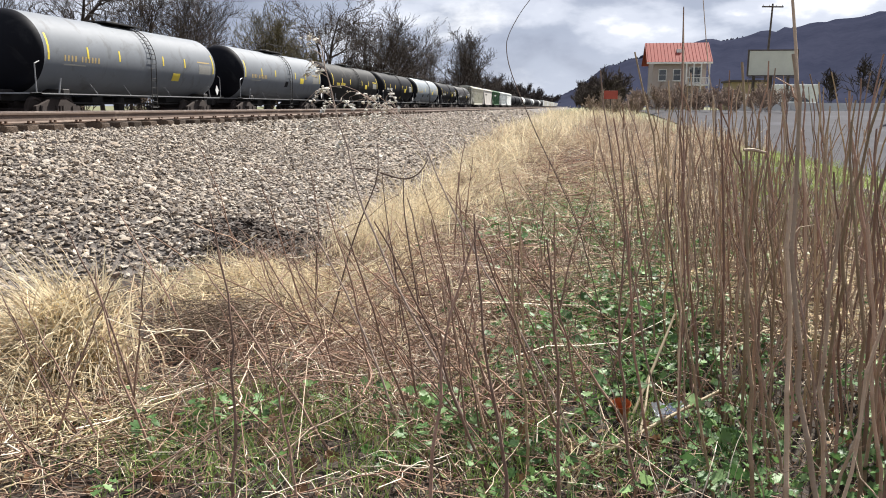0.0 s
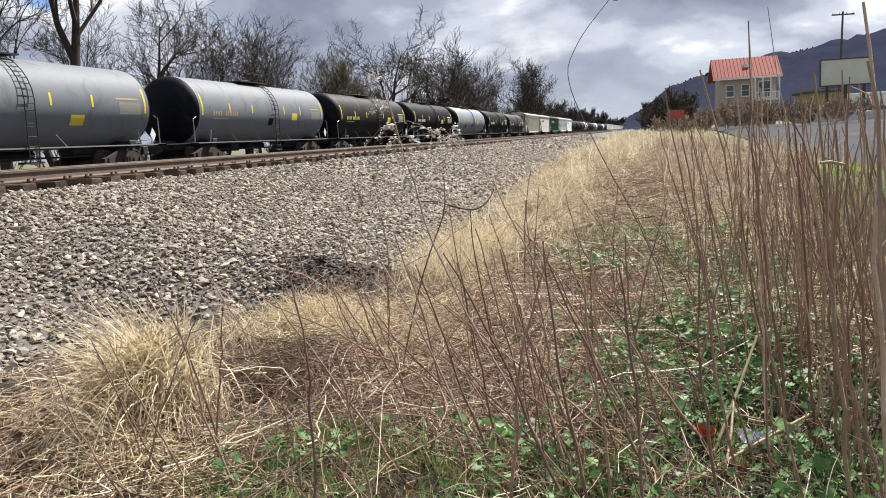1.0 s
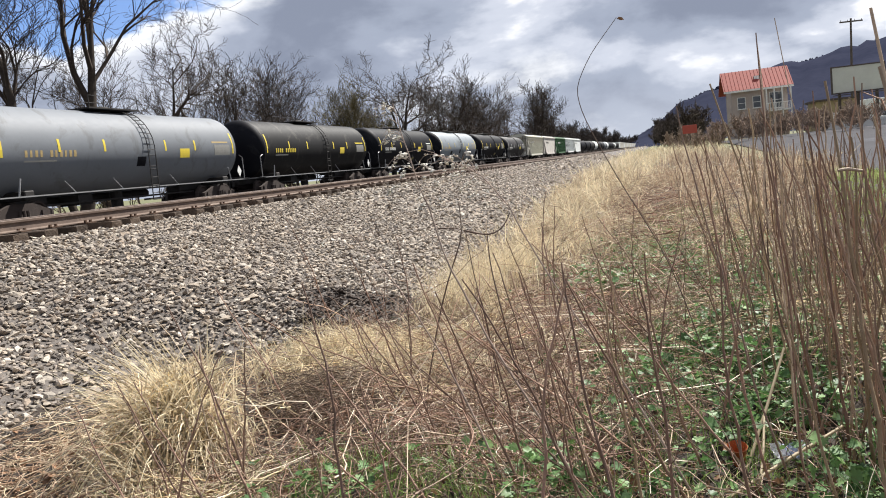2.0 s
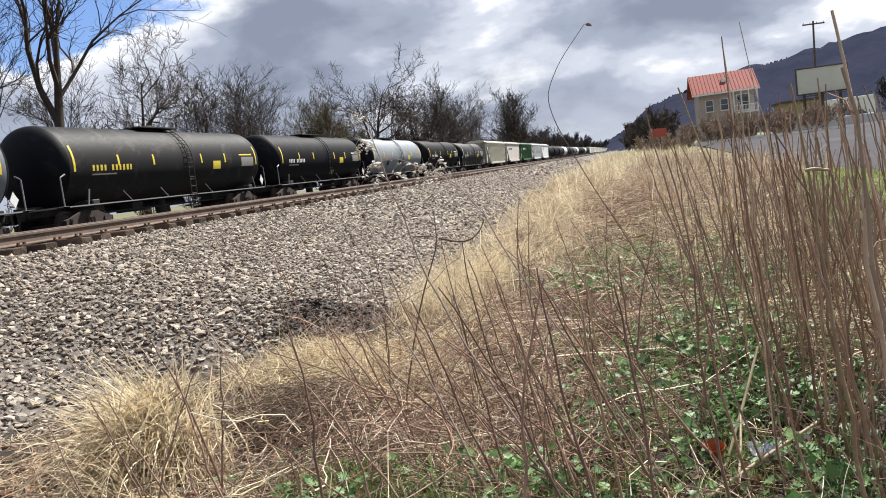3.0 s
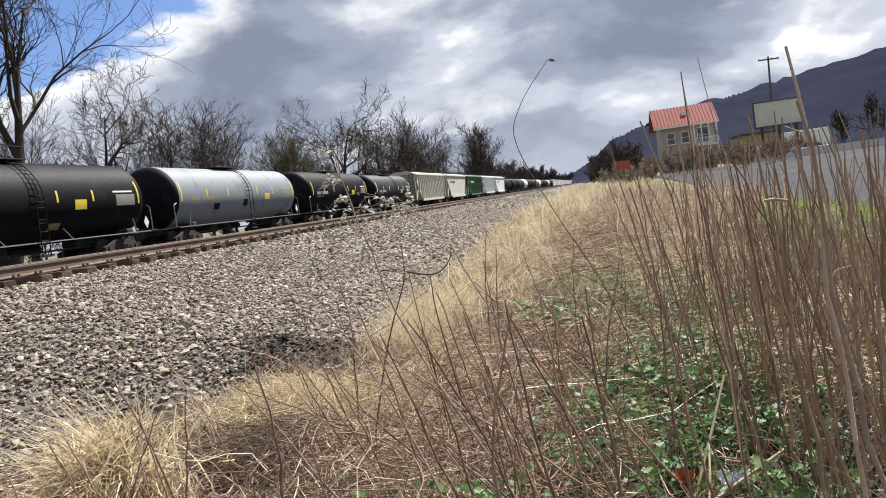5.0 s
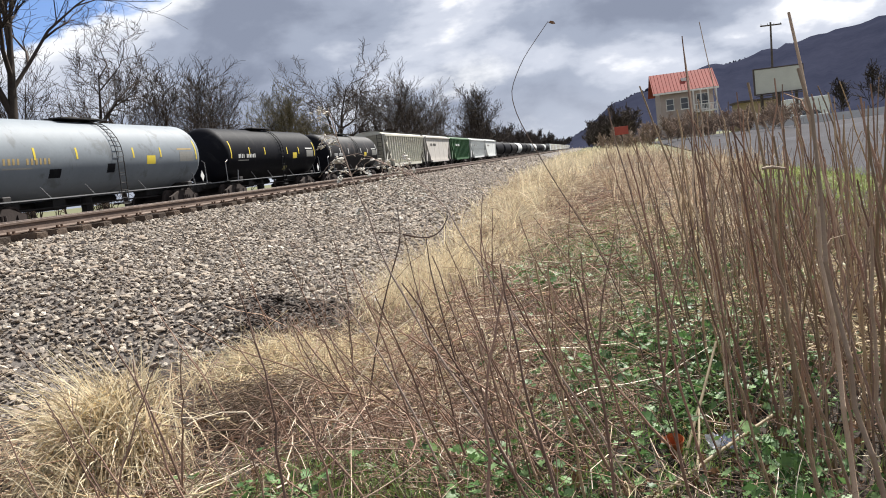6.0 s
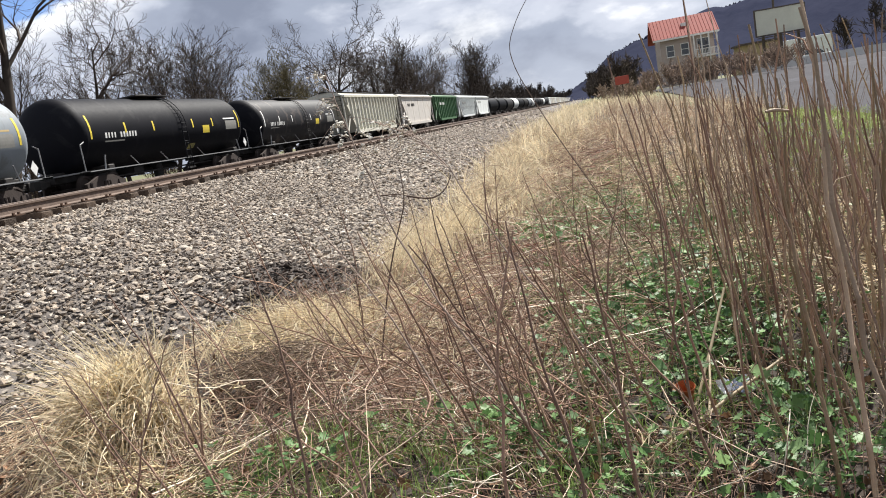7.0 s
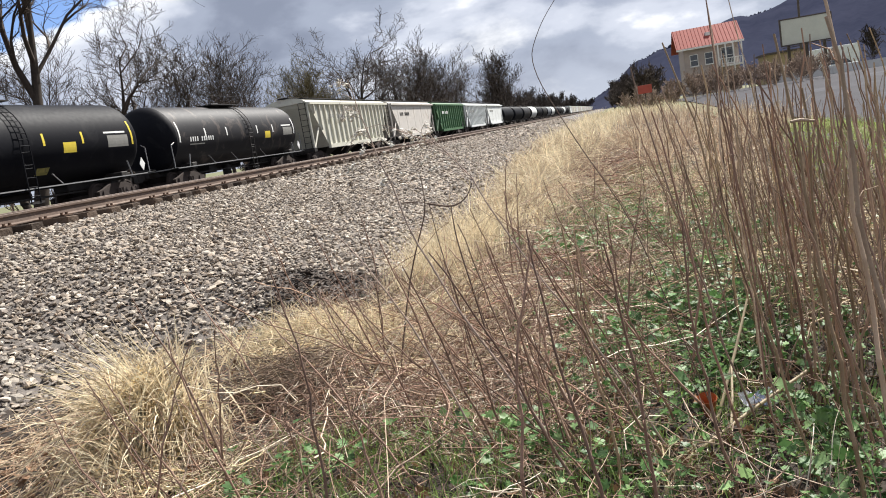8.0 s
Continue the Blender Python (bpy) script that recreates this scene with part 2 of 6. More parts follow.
    "trim_white": material("trim_white", (0.74, 0.72, 0.68), 0.7, vary=0.12, scale=1.5, bump=0.0),
    "glass": material("glass", (0.03, 0.035, 0.04), 0.1, vary=0.2, scale=1, bump=0.0, spec=0.8),
    "sign_face": material("sign_face", (0.56, 0.56, 0.47), 0.7, vary=0.12, scale=0.7, bump=0.05),
    "tan_wall": material("tan_wall", (0.36, 0.29, 0.16), 0.8, vary=0.2, scale=0.8, bump=0.1),
    "concrete": material("concrete", (0.60, 0.59, 0.56), 0.85, vary=0.2, scale=0.6, bump=0.2, stains=(0.52, 0.51, 0.48), stain_scale=0.5),
    "pole_wood": material("pole_wood", (0.10, 0.08, 0.065), 0.9, vary=0.35, scale=3, bump=0.3),
    "orange": material("orange", (0.36, 0.095, 0.03), 0.5, vary=0.2, scale=14, bump=0.1),
    "paper": material("paper", (0.72, 0.72, 0.76), 0.7, vary=0.2, scale=9, bump=0.3, bump_scale=20),
    "paper_blue": material("paper_blue", (0.42, 0.47, 0.64), 0.6, vary=0.2, scale=9, bump=0.1),
    "red_sign": material("red_sign", (0.42, 0.08, 0.05), 0.6, vary=0.15, scale=2, bump=0.0),
    "dry_tip": material("dry_tip", (0.45, 0.35, 0.25), 0.8, vary=0.3, scale=20, bump=0.0),
}


# ---- mesh helpers ----
def mesh_of(name, verts, faces, mats, index=None, smooth=False):
    """A mesh from an array of corners and an array of faces with the same number of corners each, or a list of such arrays."""
    blocks = faces if isinstance(faces, list) else [faces]
    blocks = [np.asarray(b, dtype=np.int32) for b in blocks if len(b)]
    verts = np.asarray(verts, dtype=np.float32)
    me = bpy.data.meshes.new(name)
    me.vertices.add(len(verts))
    me.vertices.foreach_set("co", verts.ravel())
    loops = np.concatenate([b.ravel() for b in blocks])
    sizes = np.concatenate([np.full(len(b), b.shape[1], dtype=np.int32) for b in blocks])
    me.loops.add(len(loops))
    me.loops.foreach_set("vertex_index", loops)
    me.polygons.add(len(sizes))
    me.polygons.foreach_set("loop_start", np.concatenate(([0], np.cumsum(sizes)[:-1])).astype(np.int32))
    me.polygons.foreach_set("loop_total", sizes)
    if index is not None:
        me.polygons.foreach_set("material_index", np.asarray(index, dtype=np.int32))
    me.polygons.foreach_set("use_smooth", np.full(len(sizes), smooth, dtype=bool))
    for m in (mats if isinstance(mats, (list, tuple)) else [mats]):
        me.materials.append(m)
    me.update(calc_edges=True)
    me.validate()
    return me


def tubes(paths, radii, sides=4, flat_dir=None):
    """Tubes (or, with two sides, ribbons) along many paths at once: paths n x k x 3, radii n x k. Gives corners and faces."""
    paths = np.asarray(paths, dtype=np.float64)
    n, k, _ = paths.shape
    radii = np.broadcast_to(np.asarray(radii, dtype=np.float64), (n, k))
    tan = np.gradient(paths, axis=1)
    tan /= np.linalg.norm(tan, axis=2, keepdims=True) + 1e-9
    mean = paths[:, -1] - paths[:, 0]
    ref = np.where((np.abs(mean[:, 2]) > 0.7 * np.linalg.norm(mean, axis=1))[:, None], np.array([[1.0, 0.13, 0.0]]), np.array([[0.0, 0.1, 1.0]]))
    if flat_dir is not None:
        ref = flat_dir
    u = np.cross(tan, ref[:, None, :])
    u /= np.linalg.norm(u, axis=2, keepdims=True) + 1e-9
    v = np.cross(tan, u)
    if sides == 2:
        ring = np.stack([paths - u * radii[..., None], paths + u * radii[..., None]], axis=2)
    else:
        ang = np.arange(sides) * 2 * math.pi / sides
        ring = paths[:, :, None, :] + radii[:, :, None, None] * (u[:, :, None, :] * np.cos(ang)[None, None, :, None] + v[:, :, None, :] * np.sin(ang)[None, None, :, None])
    verts = ring.reshape(-1, 3)
    idx = np.arange(n * k * sides).reshape(n, k, sides)
    if sides == 2:
        faces = np.stack([idx[:, :-1, 0], idx[:, :-1, 1], idx[:, 1:, 1], idx[:, 1:, 0]], axis=-1).reshape(-1, 4)
    else:
        a, b = idx[:, :-1, :], idx[:, 1:, :]
        faces = np.stack([a, np.roll(a, -1, axis=2), np.roll(b, -1, axis=2), b], axis=-1).reshape(-1, 4)
    return verts, faces


def part(name, bm, mat, parent, label="", smooth=False):
    """Links a bmesh (or a ready mesh) as one mesh object under a thing or a part."""
    if isinstance(bm, bpy.types.Mesh):
        me = bm
    else:
        me = bpy.data.meshes.new(name)
        bm.to_mesh(me)
        bm.free()
        me.materials.append(mat)
        if smooth:
            me.polygons.foreach_set("use_smooth", np.full(len(me.polygons), True))
            me.set_sharp_from_angle(angle=radians(38))
    ob = new(name, me)
    if parent is not None:
        ob.parent = parent
    return tagged(ob, label) if label else ob


def box(bm, x0, x1, y0, y1, z0, z1, m=None):
    c = Matrix.Translation(((x0 + x1) / 2, (y0 + y1) / 2, (z0 + z1) / 2)) @ Matrix.Diagonal((abs(x1 - x0), abs(y1 - y0), abs(z1 - z0), 1))
    bmesh.ops.create_cube(bm, size=1, matrix=(m @ c) if m else c)
    return bm


def boxes(*rows):
    bm = bmesh.new()
    for r in rows:
        box(bm, *r)
    return bm


def bevelled(bm, w):
    bmesh.ops.bevel(bm, geom=bm.edges[:], offset=w, segments=1, affect="EDGES")
    return bm


def rod(bm, a, b, r, sides=6):
    a, b = Vector(a), Vector(b)
    d = b - a
    m = Matrix.Translation((a + b) / 2) @ d.to_track_quat("Z", "Y").to_matrix().to_4x4()
    bmesh.ops.create_cone(bm, cap_ends=True, segments=sides, radius1=r, radius2=r, depth=d.length, matrix=m)
    return bm


def extruded(pts, y0, y1):
    """A profile in x and z, pulled from y0 to y1."""
    bm = bmesh.new()
    f = bm.faces.new([bm.verts.new((x, y0, z)) for x, z in pts])
    g = bmesh.ops.extrude_face_region(bm, geom=[f])
    for v in g["geom"]:
        if isinstance(v, bmesh.types.BMVert):
            v.co.y = y1
    bmesh.ops.recalc_face_normals(bm, faces=bm.faces[:])
    return bm


def turned(profile, sides=40):
    """A body of revolution round the y axis: profile of (y, radius)."""
    bm = bmesh.new()
    rings = []
    for y, r in profile:
        if r < 1e-4:
            rings.append([bm.verts.new((0, y, 0))])
        else:
            rings.append([bm.verts.new((r * math.cos(2 * math.pi * i / sides), y, r * math.sin(2 * math.pi * i / sides))) for i in range(sides)])
    for a, b in zip(rings, rings[1:]):
        for i in range(sides):
            j = (i + 1) % sides
            q = [a[i % len(a)], a[j % len(a)], b[j % len(b)], b[i % len(b)]]
            q = [v for k, v in enumerate(q) if v not in q[:k]]
            if len(q) > 2:
                bm.faces.new(q)
    bmesh.ops.recalc_face_normals(bm, faces=bm.faces[:])
    return bm


def empty(name, at=(0, 0, 0)):
    ob = new(name)
    ob.location = at
    return ob


# ---- the ground ----
RAIL_TOP, TRACK_X = 1.38, -8.52        # the near track
FAR_TOP, FAR_X = 0.86, -19.95           # the track that the train runs on


def smooth(a, b, x):
    t = np.clip((x - a) / (b - a), 0, 1)
    return t * t * (3 - 2 * t)


def toe(y):
    """Where the ballast bank meets the weeds."""
    return -4.4 + 2.0 * smooth(5.2, 7.6, y) - 0.15 * smooth(8.2, 10.5, y) - 0.9 * smooth(11, 26, y)


def ground_z(x, y):
    x, y = np.asarray(x, dtype=float), np.asarray(y, dtype=float)
    t = toe(y)
    up = np.clip((t - x) / (t + 7.05), 0, 1)
    bank = 0.02 + 1.085 * up ** 0.90
    left = np.where(x > -10.3, bank, 1.105 - 0.725 * smooth(10.3, 12.5, -x) + 0.14 * smooth(16.8, 17.8, -x) - 0.6 * smooth(22.4, 26.0, -x))
    mound = 0.05 * np.sin(1.7 * x + 0.6) * np.sin(1.3 * y + 1.0) + 0.03 * np.sin(4.1 * x + 2.2 * y)
    verge = 0.42 * smooth(9, 26, y) * smooth(6.5, 1.5, x)
    right = 0.02 + mound * smooth(t, t + 1.2, x) * smooth(6.0, 4.5, x) + verge * smooth(t - 0.4, t + 1.5, x) + 1.05 * smooth(25, 85, y) * smooth(3.0, 8.0, x)
    return np.where(x < t, left, right)


def build_ground():
    xs = np.concatenate([[-3000, -1800, -1000, -600, -350, -200, -120, -80, -60, -50, -42], np.arange(-36, -12, 0.8), np.arange(-12, 6, 0.16), np.arange(6, 40, 1.5), [42, 48, 56, 70, 90, 120, 170, 250, 400, 700, 1200, 2000, 3000]])
    ys = np.concatenate([[-400, -150, -60, -25, -12, -6, -3], np.arange(-1.5, 22, 0.18), np.arange(22, 60, 0.8), np.arange(60, 140, 4), [140, 160, 190, 230, 290, 380, 500, 700, 1000, 1500, 2300, 3600]])
    X, Y = np.meshgrid(xs, ys, indexing="ij")
    Z = ground_z(X, Y)
    verts = np.stack([X, Y, Z], -1).reshape(-1, 3)
    ny = len(ys)
    i, j = np.meshgrid(np.arange(len(xs) - 1), np.arange(ny - 1), indexing="ij")
    a = i * ny + j
    faces = np.stack([a, a + ny, a + ny + 1, a + 1], -1).reshape(-1, 4)
    cx = (X[:-1, :-1] + X[1:, 1:]).ravel() / 2
    cy = (Y[:-1, :-1] + Y[1:, 1:]).ravel() / 2
    mat = np.where((cx < toe(cy)) & (cx > -26), 1, np.where((cx > 5) | (cx < -26) | (cy > 60), 2, 0))
    # hidden strip round the far track is set dark to cut bounced light
    mat = np.where((cx < -10.2) & (cx > -34), 3, np.where((cx <= -34) & (cx > -130), 0, mat))
    tagged(new("ground", mesh_of("ground", verts, faces, [M["soil"], M["gravel"], M["field"], M["low_bounce_ground"]], mat, True)),
           "brown weedy soil beside a grey gravel bank", "ground", kind="structure")


build_ground()


def build_lot():
    xs = np.concatenate([np.arange(6.0, 14, 0.8), np.arange(14, 74, 4)])
    ys = np.concatenate([np.arange(14, 30, 0.8), np.arange(30, 96, 3)])
    X, Y = np.meshgrid(xs, ys, indexing="ij")
    edge = 6.0 + 0.012 * (Y - 14)
    X = np.maximum(X, edge)
    Z = ground_z(X, Y) + 0.05
    verts = np.stack([X, Y, Z], -1).reshape(-1, 3)
    ny = len(ys)
    i, j = np.meshgrid(np.arange(len(xs) - 1), np.arange(ny - 1), indexing="ij")
    a = i * ny + j
    faces = np.stack([a, a + ny, a + ny + 1, a + 1], -1).reshape(-1, 4)
    tagged(new("parking_lot", mesh_of("parking_lot", verts, faces, M["asphalt"], None, True)), "wide empty parking lot of pale worn asphalt", "parking lot", kind="structure")


build_lot()


# ---- tracks ----
def rail_mesh(y0, y1):
    """Flat-bottomed light rail: foot, web and head, 0.153 high; its top is at z = 0."""
    p = [(-0.075, -0.18), (0.075, -0.18), (0.075, -0.165), (0.02, -0.145), (0.012, -0.05), (0.035, -0.038), (0.036, -0.006), (0.028, 0.0),
         (-0.028, 0.0), (-0.036, -0.006), (-0.035, -0.038), (-0.012, -0.05), (-0.02, -0.145), (-0.075, -0.165)]
    return extruded([(x, 0.85 * z) for x, z in p], y0, y1)


def build_track(name, x, top, label):
    track = tagged(empty(name, (x, 0, top)), label, "railway track", kind="structure")
    for side in (-0.7525, 0.7525):
        r = part("rail", rail_mesh(-60, 2600), M["rail"], track, "rusty brown steel rail")
        r.location.x = side
        part("rail_head", boxes((-0.026, 0.026, -60, 2600, 0.0005, 0.003)), M["rail_head"], r, "worn shiny running surface")
    return track


near_track = build_track("track_near", TRACK_X, RAIL_TOP, "rusty rails on dark wooden ties in grey ballast")
far_track = build_track("track_far", FAR_X, FAR_TOP, "rusty rails under the passing train")

TIE_STEP = 0.52


def build_ties():
    me = []
    for k in range(4):
        bm = boxes((-1.3, 1.3, -0.115, 0.115, -0.333, -0.158))
        bevelled(bm, 0.012)
        rnd = random.Random(k)
        for v in bm.verts:
            v.co += Vector((rnd.uniform(-0.02, 0.02), rnd.uniform(-0.008, 0.008), rnd.uniform(-0.006, 0.004)))
        m = bpy.data.meshes.new("tie")
        bm.to_mesh(m)
        bm.free()
        m.materials.append(M["tie"])
        me.append(m)
    plate = boxes((-0.18, 0.18, -0.09, 0.09, -0.158, -0.145))
    for sx in (-0.11, 0.11):
        for sy in (-0.05, 0.05):
            box(plate, sx - 0.014, sx + 0.014, sy - 0.014, sy + 0.014, -0.145, -0.113)
    pm = bpy.data.meshes.new("tie_plate")
    plate.to_mesh(pm)
    plate.free()
    pm.materials.append(M["spike"])
    rnd = random.Random(5)
    for i in range(150):
        t = part("tie", me[i % 4], None, near_track)
        t.location = (rnd.uniform(-0.06, 0.06), 1.0 + i * TIE_STEP, 0)
        t.rotation_euler.z = rnd.uniform(-0.02, 0.02)
        if i < 70:
            p = part("tie_plate", pm, None, t)
            p.location.x = 0.7525
    # the ties farther off, in one mesh
    v, f = [], []
    cube = np.array([(x, y, z) for x in (-1.3, 1.3) for y in (-0.115, 0.115) for z in (-0.333, -0.158)])
    quad = np.array([(0, 1, 3, 2), (4, 6, 7, 5), (0, 4, 5, 1), (2, 3, 7, 6), (1, 5, 7, 3), (0, 2, 6, 4)])
    ys = 1.0 + np.arange(150, 700) * TIE_STEP
    verts = (cube[None] + np.stack([np.random.uniform(-0.05, 0.05, len(ys)), ys, np.zeros(len(ys))], -1)[:, None]).reshape(-1, 3)
    faces = (quad[None] + 8 * np.arange(len(ys))[:, None, None]).reshape(-1, 4)
    tagged(part("far_ties", mesh_of("far_ties", verts, faces, M["tie"]), None, near_track), kind="stuff")


# ---- the train ----
SPEED = 11.80
R_TANK = 1.49


def mesh_from(bm, mat, name="m", smooth_it=False):
    me = bpy.data.meshes.new(name)
    bm.to_mesh(me)
    bm.free()
    me.materials.append(mat)
    if smooth_it:
        me.polygons.foreach_set("use_smooth", np.full(len(me.polygons), True))
        me.set_sharp_from_angle(angle=radians(38))
    return me


def make_wheelset_mesh():
    bm = bmesh.new()
    rot = Matrix.Rotation(radians(90), 4, "Z")
    for sx in (-1, 1):
        w = turned([(-0.07, 0.0), (-0.07, 0.10), (-0.03, 0.12), (-0.02, 0.36), (-0.06, 0.40), (-0.06, 0.485), (0.05, 0.46), (0.07, 0.45), (0.07, 0.39), (0.03, 0.36), (0.03, 0.14), (0.09, 0.10), (0.09, 0.0)], 20)
        bmesh.ops.transform(w, matrix=Matrix.Translation((sx * 0.7525, 0, 0)) @ Matrix.Rotation(radians(-90 * sx), 4, "Z"), verts=w.verts[:])
        tmp = bpy.data.meshes.new("tmp")
        w.to_mesh(tmp)
        w.free()
        bm.from_mesh(tmp)
        bpy.data.meshes.remove(tmp)
    rod(bm, (-1.05, 0, 0), (1.05, 0, 0), 0.08, 10)
    return mesh_from(bm, M["rust"], "wheelset", True)


def make_sideframe_mesh():
    p = [(-1.25, 0.42), (-1.25, 0.60), (-0.95, 0.66), (-0.45, 0.84), (0.45, 0.84), (0.95, 0.66), (1.25, 0.60), (1.25, 0.42), (1.0, 0.40), (0.70, 0.42), (0.36, 0.22), (-0.36, 0.22), (-0.70, 0.42), (-1.0, 0.40)]
    bm = extruded(p, -0.07, 0.07)
    bmesh.ops.transform(bm, matrix=Matrix.Rotation(radians(90), 4, "Z"), verts=bm.verts[:])
    for y in (-0.9, 0.9):
        box(bm, -0.11, 0.11, y - 0.16, y + 0.16, 0.36, 0.60)
    for y in (-0.16, 0.0, 0.16):
        rod(bm, (0.09, y, 0.34), (0.09, y, 0.62), 0.06, 8)
    return mesh_from(bm, M["rust"], "side_frame")


WHEELS, SIDEF = make_wheelset_mesh(), make_sideframe_mesh()
spinning, running = [], []


def add_trucks(car, half, spin):
    for y in (-half, half):
        truck = part("truck", mesh_from(bevelled(boxes((-1.0, 1.0, -0.22, 0.22, 0.42, 0.80), (-0.5, 0.5, -0.4, 0.4, 0.80, 0.92)), 0.02), M["rust"], "truck"), None, car, "rusty four-wheel railway truck")
        truck.location.y = y
        for sx in (-1.02, 1.02):
            s = part("side_frame", SIDEF, None, truck)
            s.location.x = sx
        for wy in (-0.9, 0.9):
            w = part("wheelset", WHEELS, None, truck)
            w.location = (0, wy, 0.46)
            if spin:
                spinning.append((w, wy))


def add_couplers(car, end):
    for s in (-1, 1):
        bm = boxes((-0.12, 0.12, s * (end - 0.9), s * (end + 0.35), 0.72, 0.95), (-0.2, 0.2, s * (end + 0.32), s * (end + 0.62), 0.66, 1.0))
        part("coupler", bevelled(bm, 0.02), M["steel_dark"], car)


def tank_shell(half):
    prof = []
    for k in range(9):
        a = math.pi / 2 * k / 8
        prof.append((-half - 0.62 * math.cos(a), R_TANK * math.sin(a)))
    ys = [-half + 0.10, -half + 0.13, -half * 0.36, -half * 0.36 + 0.03, half * 0.08, half * 0.08 + 0.03, half - 0.13, half - 0.10, half]
    for i, y in enumerate(ys):
        prof.append((y, R_TANK + (0.006 if i % 2 else 0.0)))
    return prof


def plate_on_tank(y0, y1, a0, a1, out=0.010, n=4):
    """A thin curved plate on the tank's right side: lengthwise from y0 to y1, from the angle a0 to a1 (degrees above level)."""
    bm = bmesh.new()
    rows = []
    for r in (R_TANK + out, R_TANK - 0.004):
        for i in range(n + 1):
            a = radians(a0 + (a1 - a0) * i / n)
            rows.append([bm.verts.new((r * math.cos(a), y, r * math.sin(a))) for y in (y0, y1)])
    for i in range(n):
        bm.faces.new((rows[i][0], rows[i][1], rows[i + 1][1], rows[i + 1][0]))
    for i in range(n):
        j = n + 1 + i
        bm.faces.new((rows[i][0], rows[i + 1][0], rows[j + 1][0], rows[j][0]))
        bm.faces.new((rows[i][1], rows[j][1], rows[j + 1][1], rows[i + 1][1]))
    for i in (0, n):
        bm.faces.new((rows[i][0], rows[n + 1 + i][0], rows[n + 1 + i][1], rows[i][1]))
    bmesh.ops.recalc_face_normals(bm, faces=bm.faces[:])
    return bm


def letter_row(car, y0, y1, a0, a1, count, seed, mark, z):
    """A row of marks that is not spelt out: short upright bars, each a part."""
    rnd = random.Random(seed)
    step = (y1 - y0) / count
    for i in range(count):
        if i != 4:
            o = part("letter_bar", plate_on_tank(y0 + i * step + 0.03, y0 + (i + rnd.uniform(0.55, 0.72)) * step, a0, a1, 0.006, 2), M[mark], car)
            o.location.z = z


